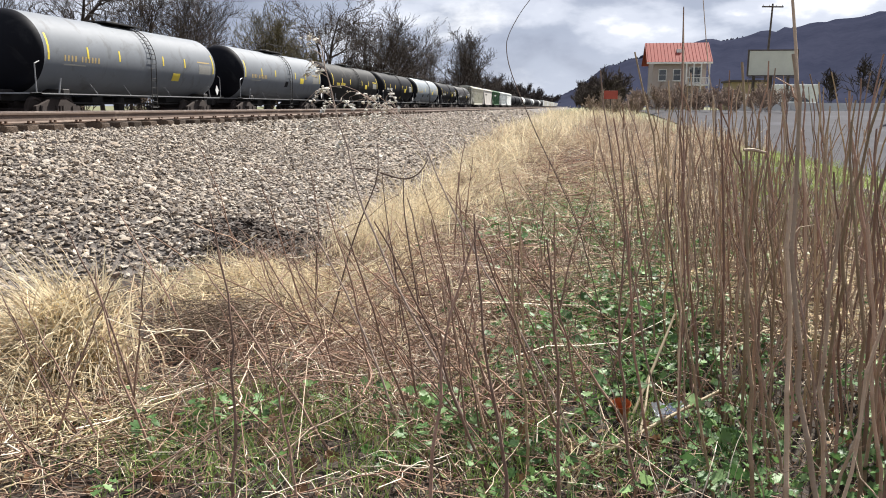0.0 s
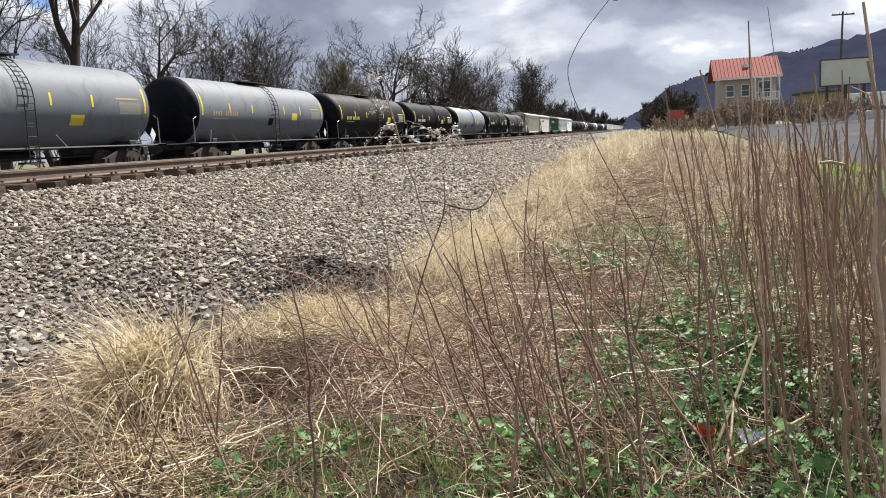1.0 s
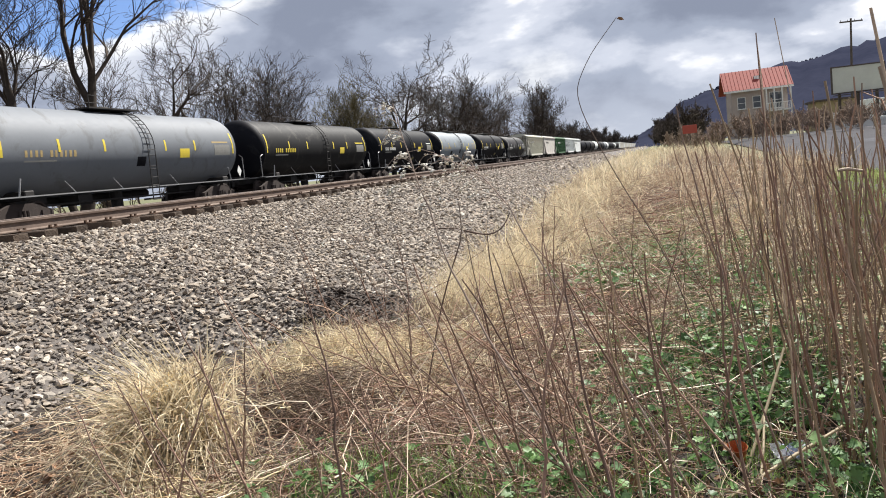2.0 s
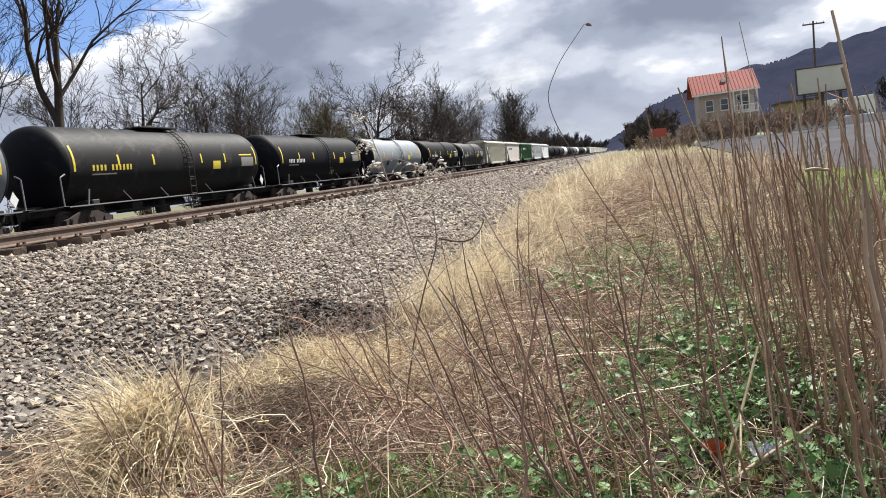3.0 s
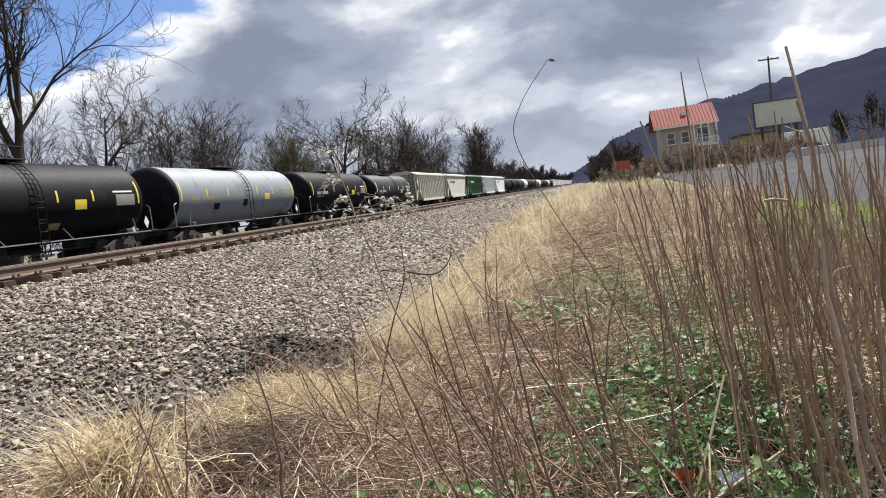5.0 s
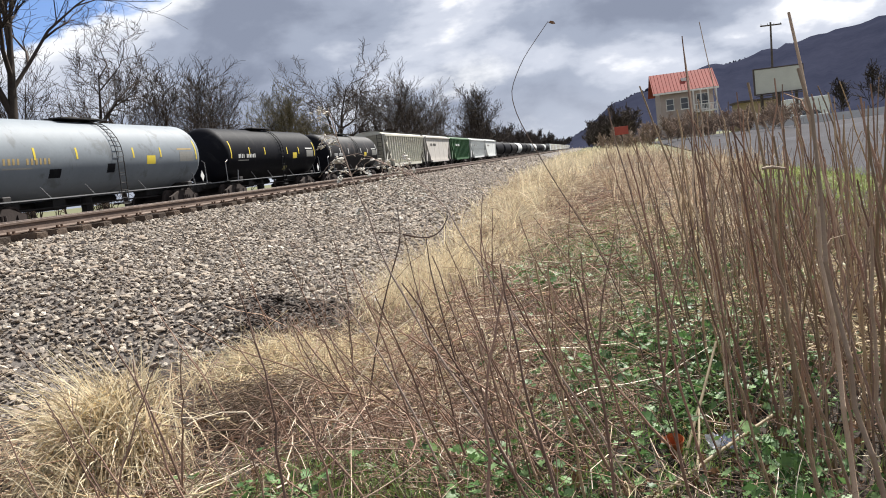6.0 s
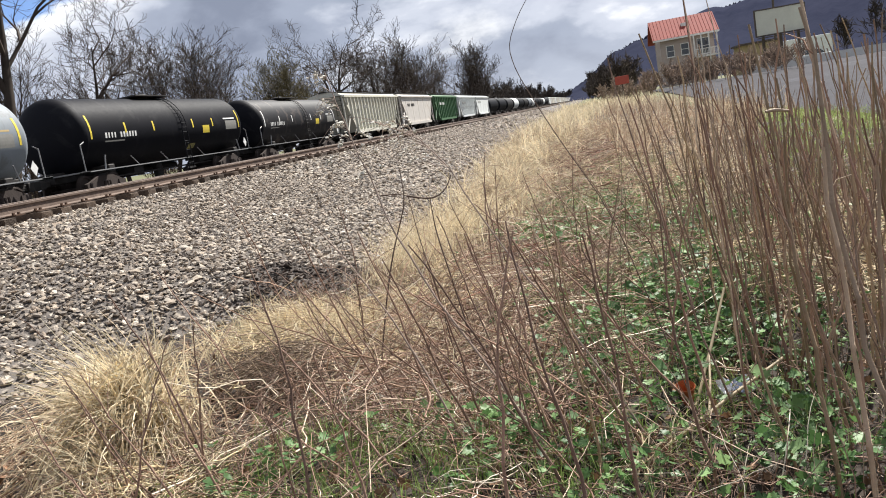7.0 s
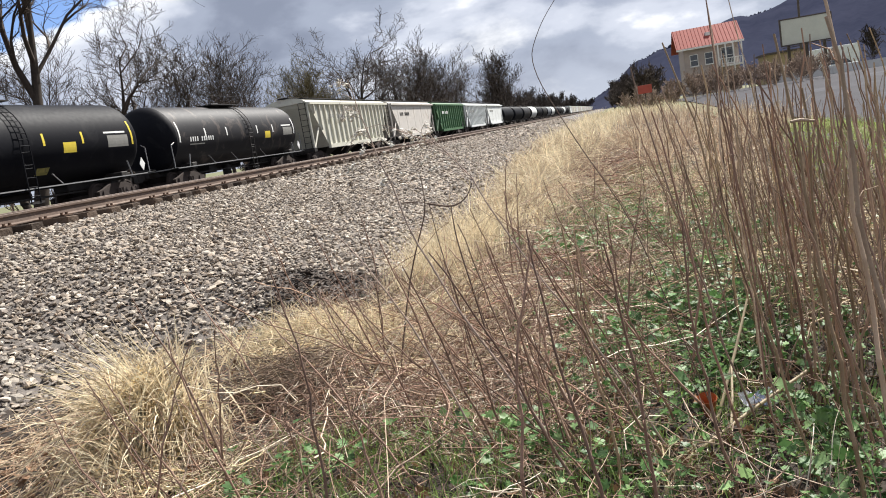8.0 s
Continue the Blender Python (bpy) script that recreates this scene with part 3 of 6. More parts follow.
def tank_car(paint, head_paint, label, y0, half=7.4, mark="mark_white", reflector="yellow", spin=True, detail=True, ladder=True, panels=(), centre_z=2.49, tail_paint=None, placard=-15):
    """y0: the middle of the car along the track at the clip's start. The car's own z = 0 is the rail's top."""
    car = tagged(empty("tank_car", (FAR_X, y0, FAR_TOP)), label, "tank car", "cars of the freight train")
    prof = tank_shell(half)
    k = 9
    body = turned(prof[k - 1:] + [(half + 0.02, R_TANK)], 48 if detail else 24)
    shell = part("tank", body, M[paint], car, smooth=True)
    shell.location.z = centre_z
    for s, pm in ((-1, head_paint), (1, tail_paint or head_paint)):
        hd = turned([(s * abs(y), r) for y, r in prof[:k]] , 48 if detail else 24)
        h = part("tank_head", hd, M[pm], car, "dark dished tank end" if pm != paint else "", smooth=True)
        h.location.z = centre_z
    # underframe: stub sills, bolsters and the walkway edge
    e = half + 0.9
    for s in (-1, 1):
        y = s * (half - 1.1)
        part("stub_sill", bevelled(boxes((-0.32, 0.32, s * (half - 3.0), s * e, 0.78, 1.18)), 0.02), M["steel_dark"], car)
        part("bolster", bevelled(boxes((-1.45, 1.45, y - 0.2, y + 0.2, 0.92, 1.22)), 0.03), M["steel_dark"], car)
    for sx in (-1, 1):
        part("side_sill", boxes((sx * 1.44, sx * 1.50, -e, e, 1.02, 1.06)), M["handrail" if detail else "steel_dark"], car, "thin pale grip rail along the side")
    for s in (-1, 1):
        part("end_platform", boxes((-1.5, 1.5, s * (half + 0.35), s * e, 1.02, 1.07)), M["handrail"], car)
    add_couplers(car, e)
    add_trucks(car, half - 1.1, spin)
    # walkway and valve housing on the top
    top = centre_z + R_TANK
    plat = boxes((-0.75, 0.75, -1.6, 1.2, top + 0.02, top + 0.07))
    for px in (-0.72, 0.72):
        for py in (-1.55, 1.15):
            rod(plat, (px, py, top + 0.05), (px, py, top + 0.50), 0.018)
    for px in (-0.72, 0.72):
        rod(plat, (px, -1.55, top + 0.48), (px, 1.15, top + 0.48), 0.014)
    part("top_platform", plat, M["steel_dark"], car)
    dome = turned([(0.0, 0.0), (0.0, 0.38), (0.18, 0.38), (0.22, 0.33), (0.24, 0.0)], 20)
    bmesh.ops.transform(dome, matrix=Matrix.Rotation(radians(90), 4, "X"), verts=dome.verts[:])
    d = part("valve_housing", dome, M["steel_dark"], car, smooth=True)
    d.location = (0, -0.2, top - 0.04)
    if not detail:
        return car
    if ladder:
        for ly in (0.45,):
            lad = bmesh.new()
            for dy in (-0.21, 0.21):
                for i in range(8):
                    a0, a1 = radians(86 - i * 12), radians(86 - (i + 1) * 12)
                    rod(lad, ((R_TANK + 0.10) * math.cos(a0), ly + dy, (R_TANK + 0.10) * math.sin(a0)), ((R_TANK + 0.10) * math.cos(a1), ly + dy, (R_TANK + 0.10) * math.sin(a1)), 0.018, 5)
                rod(lad, (1.58, ly + dy, -0.25), (1.52, ly + dy, -1.95), 0.022, 5)
            for i in range(14):
                a = 80 - i * 7.5
                if a > -12:
                    x, z = (R_TANK + 0.10) * math.cos(radians(a)), (R_TANK + 0.10) * math.sin(radians(a))
                else:
                    x, z = 1.56, -0.35 - (i - 12) * 0.34
                rod(lad, (x, ly - 0.21, z), (x, ly + 0.21, z), 0.014, 5)
            for z in (-0.8, -1.1, -1.4, -1.7, -1.95):
                rod(lad, (1.55, ly - 0.21, z), (1.55, ly + 0.21, z), 0.014, 5)
            o = part("ladder", lad, M["steel_dark" if paint != "black_paint" else "black_paint"], car, "steel ladder over the tank's side")
            o.location.z = centre_z
            part("step_box", boxes((1.2, 1.52, 0.1, 0.85, 0.55, 0.62)), M["steel_dark"], car)
    # grab irons at the ends
    for s in (-1, 1):
        grab = bmesh.new()
        y = s * (half + 0.55)
        rod(grab, (1.46, y, 1.05), (1.46, y, 2.05), 0.022, 5)
        rod(grab, (1.46, y, 2.05), (1.46, y - s * 0.25, 2.15), 0.022, 5)
        part("grab_iron", grab, M["handrail"], car)
        part("stay", rod(bmesh.new(), (1.46, y - s * 1.2, 1.05), (1.46, y - s * 1.35, 1.6), 0.03, 5), M["handrail"], car)
    for y in (-half * 0.55, half * 0.3, -half * 0.2):
        st = bmesh.new()
        rod(st, (1.47, y, 1.05), (1.35, y - 0.3, 1.45), 0.02, 5)
        part("stay", st, M["handrail"], car)
    # piping and brake gear below
    gear = bmesh.new()
    rod(gear, (0.55, -half * 0.7, 0.72), (0.55, half * 0.7, 0.72), 0.035)
    rod(gear, (-0.6, -half * 0.5, 0.85), (-0.6, half * 0.4, 0.85), 0.17, 10)
    rod(gear, (0, 0.1, 0.40), (0, 0.1, 1.1), 0.22, 12)
    box(gear, -0.4, 0.4, -2.4, -1.7, 0.62, 0.98)
    part("brake_gear", gear, M["steel_dark"], car)
    # reflectors, placards and marks on the side towards the road
    for i, y in enumerate((-half + 0.22, -half * 0.62, -half * 0.30, half * 0.22, half * 0.52, half - 0.22)):
        tall = i in (0, 5)
        o = part("reflector", plate_on_tank(y - 0.05, y + 0.05, -10 if tall else -4, 26 if tall else 12), M[reflector if tall or reflector == "yellow" else "mark_white"], car, "upright reflective strip")
        o.location.z = centre_z
    o = part("placard", plate_on_tank(half * 0.36, half * 0.36 + 0.66, placard, placard + 14), M["yellow"], car, "yellow warning panel")
    o.location.z = centre_z
    letter_row(car, -half * 0.84, -half * 0.50, -10, -2, 11, int(y0), mark, centre_z)
    o = part("small_print", plate_on_tank(-half * 0.84, -half * 0.64, -16, -14, 0.005), M["mark_pale"], car, "faint line of small print")
    o.location.z = centre_z
    o = part("data_panel", plate_on_tank(half - 1.75, half - 0.5, -12, 5, 0.006), M["mark_pale"], car, "faded grey data panel")
    o.location.z = centre_z
    o = part("small_print", plate_on_tank(half - 1.9, half - 0.6, 8, 10.5, 0.005), M[mark], car, "line of small print")
    o.location.z = centre_z
    if paint == "black_paint":
        o = part("panel", plate_on_tank(1.15, 1.75, -44, -33, 0.006), M["yellow_faded"], car, "faded yellow panel low on the side")
        o.location.z = centre_z
    for y, w, a0, a1 in panels:
        o = part("panel", plate_on_tank(y, y + w, a0, a1, 0.006), M["black_paint"], car, "black stencil panel")
        o.location.z = centre_z
    dia = bmesh.new()
    vs = [dia.verts.new(p) for p in ((0, -0.18, 0), (0, 0, -0.26), (0, 0.18, 0), (0, 0, 0.26))]
    f = dia.faces.new(vs)
    g = bmesh.ops.extrude_face_region(dia, geom=[f])
    for v in g["geom"]:
        if isinstance(v, bmesh.types.BMVert):
            v.co.x += 0.02
    bmesh.ops.recalc_face_normals(dia, faces=dia.faces[:])
    o = part("hazard_diamond", dia, M["mark_white"], car, "white diamond placard")
    o.location = (1.48, half + 0.1, 1.42)
    return car


def hopper_car(paint, label, y0, length=18.0, ribs=17, spin=False, roof_mat="steel_dark", detail=True, mark="mark_pale"):
    """Covered hopper: ribbed or plain side, sloped ends, roof with a running board, discharge bays, two trucks."""
    car = tagged(empty("hopper_car", (FAR_X, y0, FAR_TOP)), label, "hopper car", "cars of the freight train")
    h = length / 2
    W, z0, z1 = 1.55, 1.08, 3.98
    # body: side view is a box with both lower corners cut away
    prof = [(-h + 2.9, z0), (h - 2.9, z0), (h - 0.55, 3.75), (h - 0.45, z1), (-h + 0.45, z1), (-h + 0.55, 3.75)]
    bm = bmesh.new()
    f = bm.faces.new([bm.verts.new((-W, y, z)) for y, z in prof])
    g = bmesh.ops.extrude_face_region(bm, geom=[f])
    for v in g["geom"]:
        if isinstance(v, bmesh.types.BMVert):
            v.co.x = W
    bmesh.ops.recalc_face_normals(bm, faces=bm.faces[:])
    part("body", bm, M[paint], car)
    roof = extruded([(-W, z1), (W, z1), (W * 0.7, z1 + 0.28), (W * 0.25, z1 + 0.40), (-W * 0.25, z1 + 0.40), (-W * 0.7, z1 + 0.28)], -h + 0.3, h - 0.3)
    part("roof", roof, M[paint], car)
    part("running_board", boxes((-0.35, 0.35, -h + 0.2, h - 0.2, z1 + 0.44, z1 + 0.50), (0.9, 1.25, -h + 0.4, h - 0.4, z1 + 0.30, z1 + 0.34)), M[roof_mat], car, "steel grating walkway on the roof")
    part("top_chord", boxes((W - 0.02, W + 0.15, -h + 0.3, h - 0.3, z1 - 0.14, z1 + 0.02)), M[paint], car)
    part("side_sill", boxes((W - 0.02, W + 0.15, -h + 2.8, h - 2.8, z0 - 0.12, z0 + 0.14)), M[paint], car)
    for s in (-1, 1):
        # end slopes get a dark colour that paints in the shade under the overhang
        part("slope_sheet", extruded([(-W + 0.05, 0), (W - 0.05, 0), (W - 0.05, 0.03), (-W + 0.05, 0.03)], 0, 3.55), M["steel_dark"], car, "sloped end sheet, shade put into its dark colour").matrix_local = pose(0, s * (h - 2.92), z0 - 0.02, 0, 0, 0 if s > 0 else 180) @ pose(0, 0, 0, math.degrees(math.atan2(3.75 - z0, 2.35)))
    if ribs:
        me = mesh_from(boxes((W, W + 0.13, -0.05, 0.05, z0, z1)), M[paint], "rib")
        for i in range(ribs):
            y = -h + 1.0 + (length - 2.0) * i / (ribs - 1)
            foot = z0 + max(0.0, abs(y) - (h - 2.9)) / 2.35 * (3.75 - z0)
            o = part("rib", me if foot == z0 else mesh_from(boxes((W, W + 0.13, -0.05, 0.05, foot, z1)), M[paint], "rib"), None, car)
            o.location.y = y
    else:
        me = mesh_from(boxes((W, W + 0.012, -0.02, 0.02, z0, z1)), M[paint], "seam")
        for i in range(5):
            o = part("seam", me, None, car)
            o.location.y = -h + 2.5 + (length - 5) * i / 4
    for s in (-1, 1):
        for x in (-W + 0.1, W - 0.1):
            part("end_post", rod(bmesh.new(), (x, s * (h - 0.4), 1.0), (x, s * (h - 0.4), z1), 0.07, 6), M[paint], car)
        part("end_brace", rod(bmesh.new(), (W - 0.1, s * (h - 0.5), 1.1), (W - 0.1, s * (h - 1.7), 2.35), 0.06, 6), M[paint], car)
        part("end_sill", bevelled(boxes((-W, W, s * (h - 0.6), s * (h - 0.1), 0.85, 1.12)), 0.02), M["steel_dark"], car)
        lad = bmesh.new()
        for x in (0.9, 1.35):
            rod(lad, (x, s * (h - 0.3), 0.9), (x, s * (h - 0.3), z1), 0.025, 5)
        for i in range(9):
            rod(lad, (0.9, s * (h - 0.3), 1.1 + 0.36 * i), (1.35, s * (h - 0.3), 1.1 + 0.36 * i), 0.018, 5)
        part("end_ladder", lad, M["steel_dark"], car)
    for k in range(3):
        y = (k - 1) * (length - 7) / 2.6
        bay = bmesh.new()
        bmesh.ops.create_cone(bay, cap_ends=True, segments=4, radius1=0.55, radius2=1.75, depth=0.78, matrix=Matrix.Translation((0, y, 0.78)) @ Matrix.Rotation(radians(45), 4, "Z"))
        part("discharge_bay", bay, M["steel_dark"], car)
    part("centre_sill", boxes((-0.3, 0.3, -h, h, 0.80, 1.10)), M["steel_dark"], car)
    add_couplers(car, h - 0.1)
    add_trucks(car, h - 2.1, spin)
    if detail:
        rnd = random.Random(int(y0))
        d = 0.13 if ribs else 0.012
        for i in range(8):
            if i != 3:
                y = -h + 3.2 + 0.42 * i
                part("letter_bar", boxes((W + d + 0.002, W + d + 0.008, y, y + rnd.uniform(0.2, 0.3), 2.9, 3.2)), M[mark], car)
    return car


def build_train():
    P = ((-3.6, 0.62, -30, -17), (-0.25, 0.5, -26, -12))
    cars = [
        tank_car("grey_paint", "black_paint", "grey tank car with dark ends and grimy underside", 31.7, 6.62, "mark_amber", placard=-29),
        tank_car("grey_paint", "black_paint", "grey tank car with dark ends and faint amber marks", 48.7, 6.75, "mark_amber", panels=P[1:]),
        tank_car("olive_paint", "black_paint", "dark grey tank car with yellow stencilled marks", 65.3, 7.0, "yellow", ),
        tank_car("black_paint", "black_paint", "black tank car with white stencilled marks", 81.8, 6.68, "mark_white"),
        tank_car("silver_paint", "black_paint", "pale silver tank car with one dark end", 98.55, 7.0, "mark_amber", panels=P, tail_paint="silver_paint"),
        tank_car("black_paint", "black_paint", "black tank car with yellow warning panel", 115.5, 6.6, "mark_white"),
        tank_car("worn_paint", "black_paint", "weathered dark grey tank car", 131.7, 6.55, "mark_white", "mark_white", centre_z=2.40),
        hopper_car("cream_paint", "cream ribbed covered hopper car with rust streaks", 149.6, 18.1, 18, spin=True),
        hopper_car("buff_paint", "plain buff covered hopper car with smooth side", 167.7, 16.8, 0, mark="steel_dark"),
        hopper_car("green_paint", "green covered hopper car", 185.5, 17.4, 14, mark="mark_white"),
        hopper_car("white_paint", "white ribbed covered hopper car", 203.8, 17.8, 16),
        hopper_car("white_paint", "white covered hopper car with plain sides", 222.3, 17.8, 0),
    ]
    y = 241.0
    far = ("black_paint", "black_paint", "worn_paint", "white_paint", "black_paint", "olive_paint", "grey_paint", "white_paint")
    names = {"black_paint": "black", "worn_paint": "weathered grey", "white_paint": "white", "olive_paint": "dark grey", "grey_paint": "grey"}
    tanks = {}
    for i in range(14):
        p = far[i % 8]
        if p not in tanks:
            tanks[p] = tank_car(p, "black_paint", names[p] + " tank car far down the train", y, 6.6, spin=False, detail=False)
            cars.append(tanks[p])
        else:
            cars.append(copy_thing(tanks[p], pose(FAR_X, y, FAR_TOP)))
        y += 16.9
    hop = {}
    for i in range(30):
        p = ("white_paint", "buff_paint", "cream_paint", "buff_paint")[i % 4]
        if p not in hop:
            hop[p] = hopper_car(p, p.split("_")[0] + " covered hopper car far down the train", y, 18.0, 0, detail=False)
            cars.append(hop[p])
        else:
            cars.append(copy_thing(hop[p], pose(FAR_X, y, FAR_TOP)))
        y += 18.8
    for c in cars:
        running.append((c, c.location.y))


build_train()


# ---- trees ----
def branches(rnd, base, height, spread, levels, lean=(0.0, 0.0), r0=0.25, fork=0.3, up=0.25, kids=(7, 6, 5, 4), droop=0.0, crook=0.26):
    """Limbs of a bare tree by order: for each a list of (5 points, 5 radii)."""
    out = [[] for _ in range(levels + 1)]

    def grow(p, d, length, r, level):
        pts, rad = [p.copy()], [r]
        q, dd = p.copy(), d.copy()
        for k in range(4):
            wob = Vector((rnd.gauss(0, 1), rnd.gauss(0, 1), rnd.gauss(0, 0.6))) * (0.10 if level == 0 else crook)
            dd = (dd + wob + Vector((0, 0, up * 0.35 if level else 0.05)) - Vector((0, 0, droop * (level > 1)))).normalized()
            q = q + dd * (length / 4)
            pts.append(q.copy())
            rad.append(r * (1 - (0.78 if level else 0.90) * (k + 1) / 4))
        out[level].append((pts, rad))
        if level == levels:
            return
        n = kids[level]
        for i in range(n):
            t = (fork + (1 - fork) * (i + rnd.random()) / n) if level == 0 else (0.22 + 0.78 * (i + rnd.random()) / n)
            seg = min(3, int(t * 4))
            at = pts[seg].lerp(pts[seg + 1], t * 4 - seg)
            ax = (pts[seg + 1] - pts[seg]).normalized()
            side = ax.cross(Vector((rnd.gauss(0, 1), rnd.gauss(0, 1), rnd.gauss(0, 1)))).normalized()
            ang = rnd.uniform(0.45, 0.95) * spread
            nd = (ax * math.cos(ang) + side * math.sin(ang)).normalized()
            ll = length * rnd.uniform(0.42, 0.68) * (1.0 - 0.35 * t if level == 0 else 1.0)
            grow(at, nd, ll, max(0.007, rad[seg] * rnd.uniform(0.48, 0.70)), level + 1)

    trunk_len = height * 0.62
    grow(Vector(base), Vector((lean[0], lean[1], 1)).normalized(), trunk_len, r0, 0)
    return out


def bare_tree(name, x, y, height, label, seed, spread=1.0, lean=(0, 0), r0=0.25, fork=0.3, kids=(8, 6, 5, 4), levels=4, mat="limb", up=0.25, category="tree", stems=1, min_r=0.012, crook=0.30):
    rnd = random.Random(seed)
    z = float(ground_z(x, y)) - 0.1
    tree = tagged(empty(name, (x, y, z)), label, category, "bare trees behind the tracks")
    groups = [[] for _ in range(levels + 1)]
    for s in range(stems):
        ln = lean if stems == 1 else (rnd.uniform(-0.35, 0.35), rnd.uniform(-0.3, 0.3))
        b = branches(rnd, (rnd.uniform(-0.3, 0.3) * (stems > 1), rnd.uniform(-0.3, 0.3) * (stems > 1), 0), height * (1 if stems == 1 else rnd.uniform(0.75, 1)), spread, levels, ln, r0, fork, up, kids, crook=crook)
        for g, bb in zip(groups, b):
            g.extend(bb)
    V, F, off = [], [], 0
    v, f = tubes([p for p, _ in groups[0]], [r for _, r in groups[0]], 8)
    part("trunk", mesh_of("trunk", v, f, M["bark"], None, True), None, tree)
    for lv in range(1, levels + 1):
        g = groups[lv]
        sides = 6 if lv == 1 else (4 if lv == 2 else 3)
        v, f = tubes([p for p, _ in g], np.maximum([r for _, r in g], min_r), sides)
        V.append(v)
        F.append(f + off)
        off += len(v)
    part("crown", mesh_of("crown", np.concatenate(V), np.concatenate(F), M[mat], None, True), None, tree, "bare limbs and fine twigs")
    return tree


def build_trees():
    T = "tall bare deciduous tree with a forked trunk behind the tracks"
    S = "slender bare tree with upswept twigs behind the tracks"
    bare_tree("bare_tree", -34, 35.6, 25, T, 11, 0.6, (-0.06, 0.0), 0.36, 0.35, (7, 6, 6, 4))
    bare_tree("bare_tree", -33.5, 39.2, 28, T, 42, 0.62, (0.16, 0.13), 0.46, 0.38, (7, 7, 6, 4))
    bare_tree("bare_tree", -33, 38.6, 19, "leaning bare tree behind the tracks", 43, 0.7, (-0.34, -0.25), 0.26, 0.35, (8, 7, 5, 4))
    bare_tree("bare_tree", -34, 49.6, 17.5, "crooked bare tree with a spreading crown", 44, 0.85, (0.05, 0.0), 0.31, 0.38, (7, 5, 5, 4), crook=0.42)
    bare_tree("bare_tree", -34, 57.0, 14.5, S, 15, 0.7, (0.1, 0.1), 0.20, 0.2, (9, 7, 5, 4))
    bare_tree("bare_tree", -35, 60.5, 12.0, "low crooked tree leaning over", 25, 1.1, (0.5, -0.2), 0.25, 0.3, (6, 6, 5, 4))
    bare_tree("bare_tree", -34, 65.5, 15.5, S, 16, 0.65, (0.0, 0.0), 0.20, 0.15, (9, 7, 5, 4))
    bare_tree("bare_tree", -36, 72.0, 14.0, S, 17, 0.7, (0.0, 0.0), 0.18, 0.15, (9, 7, 5, 4))
    bare_tree("budding_shrub", -33, 82.0, 14.5, "budding yellowish multi-stemmed shrub", 18, 0.62, (0, 0), 0.12, 0.1, (8, 6, 5, 3), 4, "limb_pale", 0.3, "shrub", 5)
    bare_tree("budding_shrub", -34, 91.0, 11.5, "budding yellowish multi-stemmed shrub", 19, 0.7, (0, 0), 0.12, 0.1, (8, 6, 5, 3), 4, "limb_pale", 0.3, "shrub", 5)
    bare_tree("bare_tree", -34, 104.0, 22, "dark crooked tree with twisting limbs", 20, 0.85, (0.05, 0.0), 0.42, 0.3, (6, 6, 5, 4), min_r=0.022, crook=0.45)
    bare_tree("bare_tree", -34, 128.0, 22.5, T, 21, 0.75, (0, 0), 0.34, 0.12, (8, 7, 5, 3), 4, "limb", 0.3, stems=3, min_r=0.02)
    bare_tree("bare_tree", -33, 142.0, 21.5, T, 22, 0.8, (0.06, 0), 0.34, 0.15, (8, 7, 5, 3), 4, "limb", 0.3, stems=2, min_r=0.02)
    rnd = random.Random(77)
    sources = [o for o in scene.objects if o.name.startswith("bare_tree") and o.parent is None]
    for k, (x, y) in enumerate(((-37, 46.0), (-35, 54.0), (-38, 62.5), (-36, 69.0), (-37, 76.5), (-38, 97.0), (-36, 113.0), (-37, 119.0), (-37, 153.0), (-36, 167.0), (-35, 180.0))):
        src = sources[(4, 6, 7, 4, 6, 7, 8, 3, 9, 8, 9)[k]]
        copy_thing(src, pose(x, y, float(ground_z(x, y)) - 0.1, 0, 0, rnd.uniform(0, 360)))
    bare_tree("bare_tree", -30, 206.0, 28, T, 23, 0.8, (0, 0), 0.34, 0.15, (8, 7, 5, 3), 4, "limb", 0.3, stems=2, min_r=0.028)
    bare_tree("bare_tree", -30, 228.0, 28, T, 24, 0.8, (0.05, 0), 0.34, 0.15, (8, 7, 5, 3), 4, "limb", 0.3, stems=2, min_r=0.028)


build_trees()


def far_woods(name, spots, label, mat="wood_far", seed=3, kids=(9, 7, 4), levels=3, min_r=0.03):
    rnd = random.Random(seed)
    V, F, off = [], [], 0
    for x, y, h in spots:
        b = branches(rnd, (x, y, float(ground_z(x, y)) - 0.2), h, 0.75, levels, (rnd.uniform(-0.1, 0.1), rnd.uniform(-0.1, 0.1)), h * 0.012, 0.15, 0.3, kids)
        for lv, g in enumerate(b):
            v, f = tubes([p for p, _ in g], np.maximum([r for _, r in g], min_r * (1 + y / 250)), 3)
            V.append(v)
            F.append(f + off)
            off += len(v)
    return tagged(new(name, mesh_of(name, np.concatenate(V), np.concatenate(F), M[mat], None, True)), label, "woods", kind="stuff")


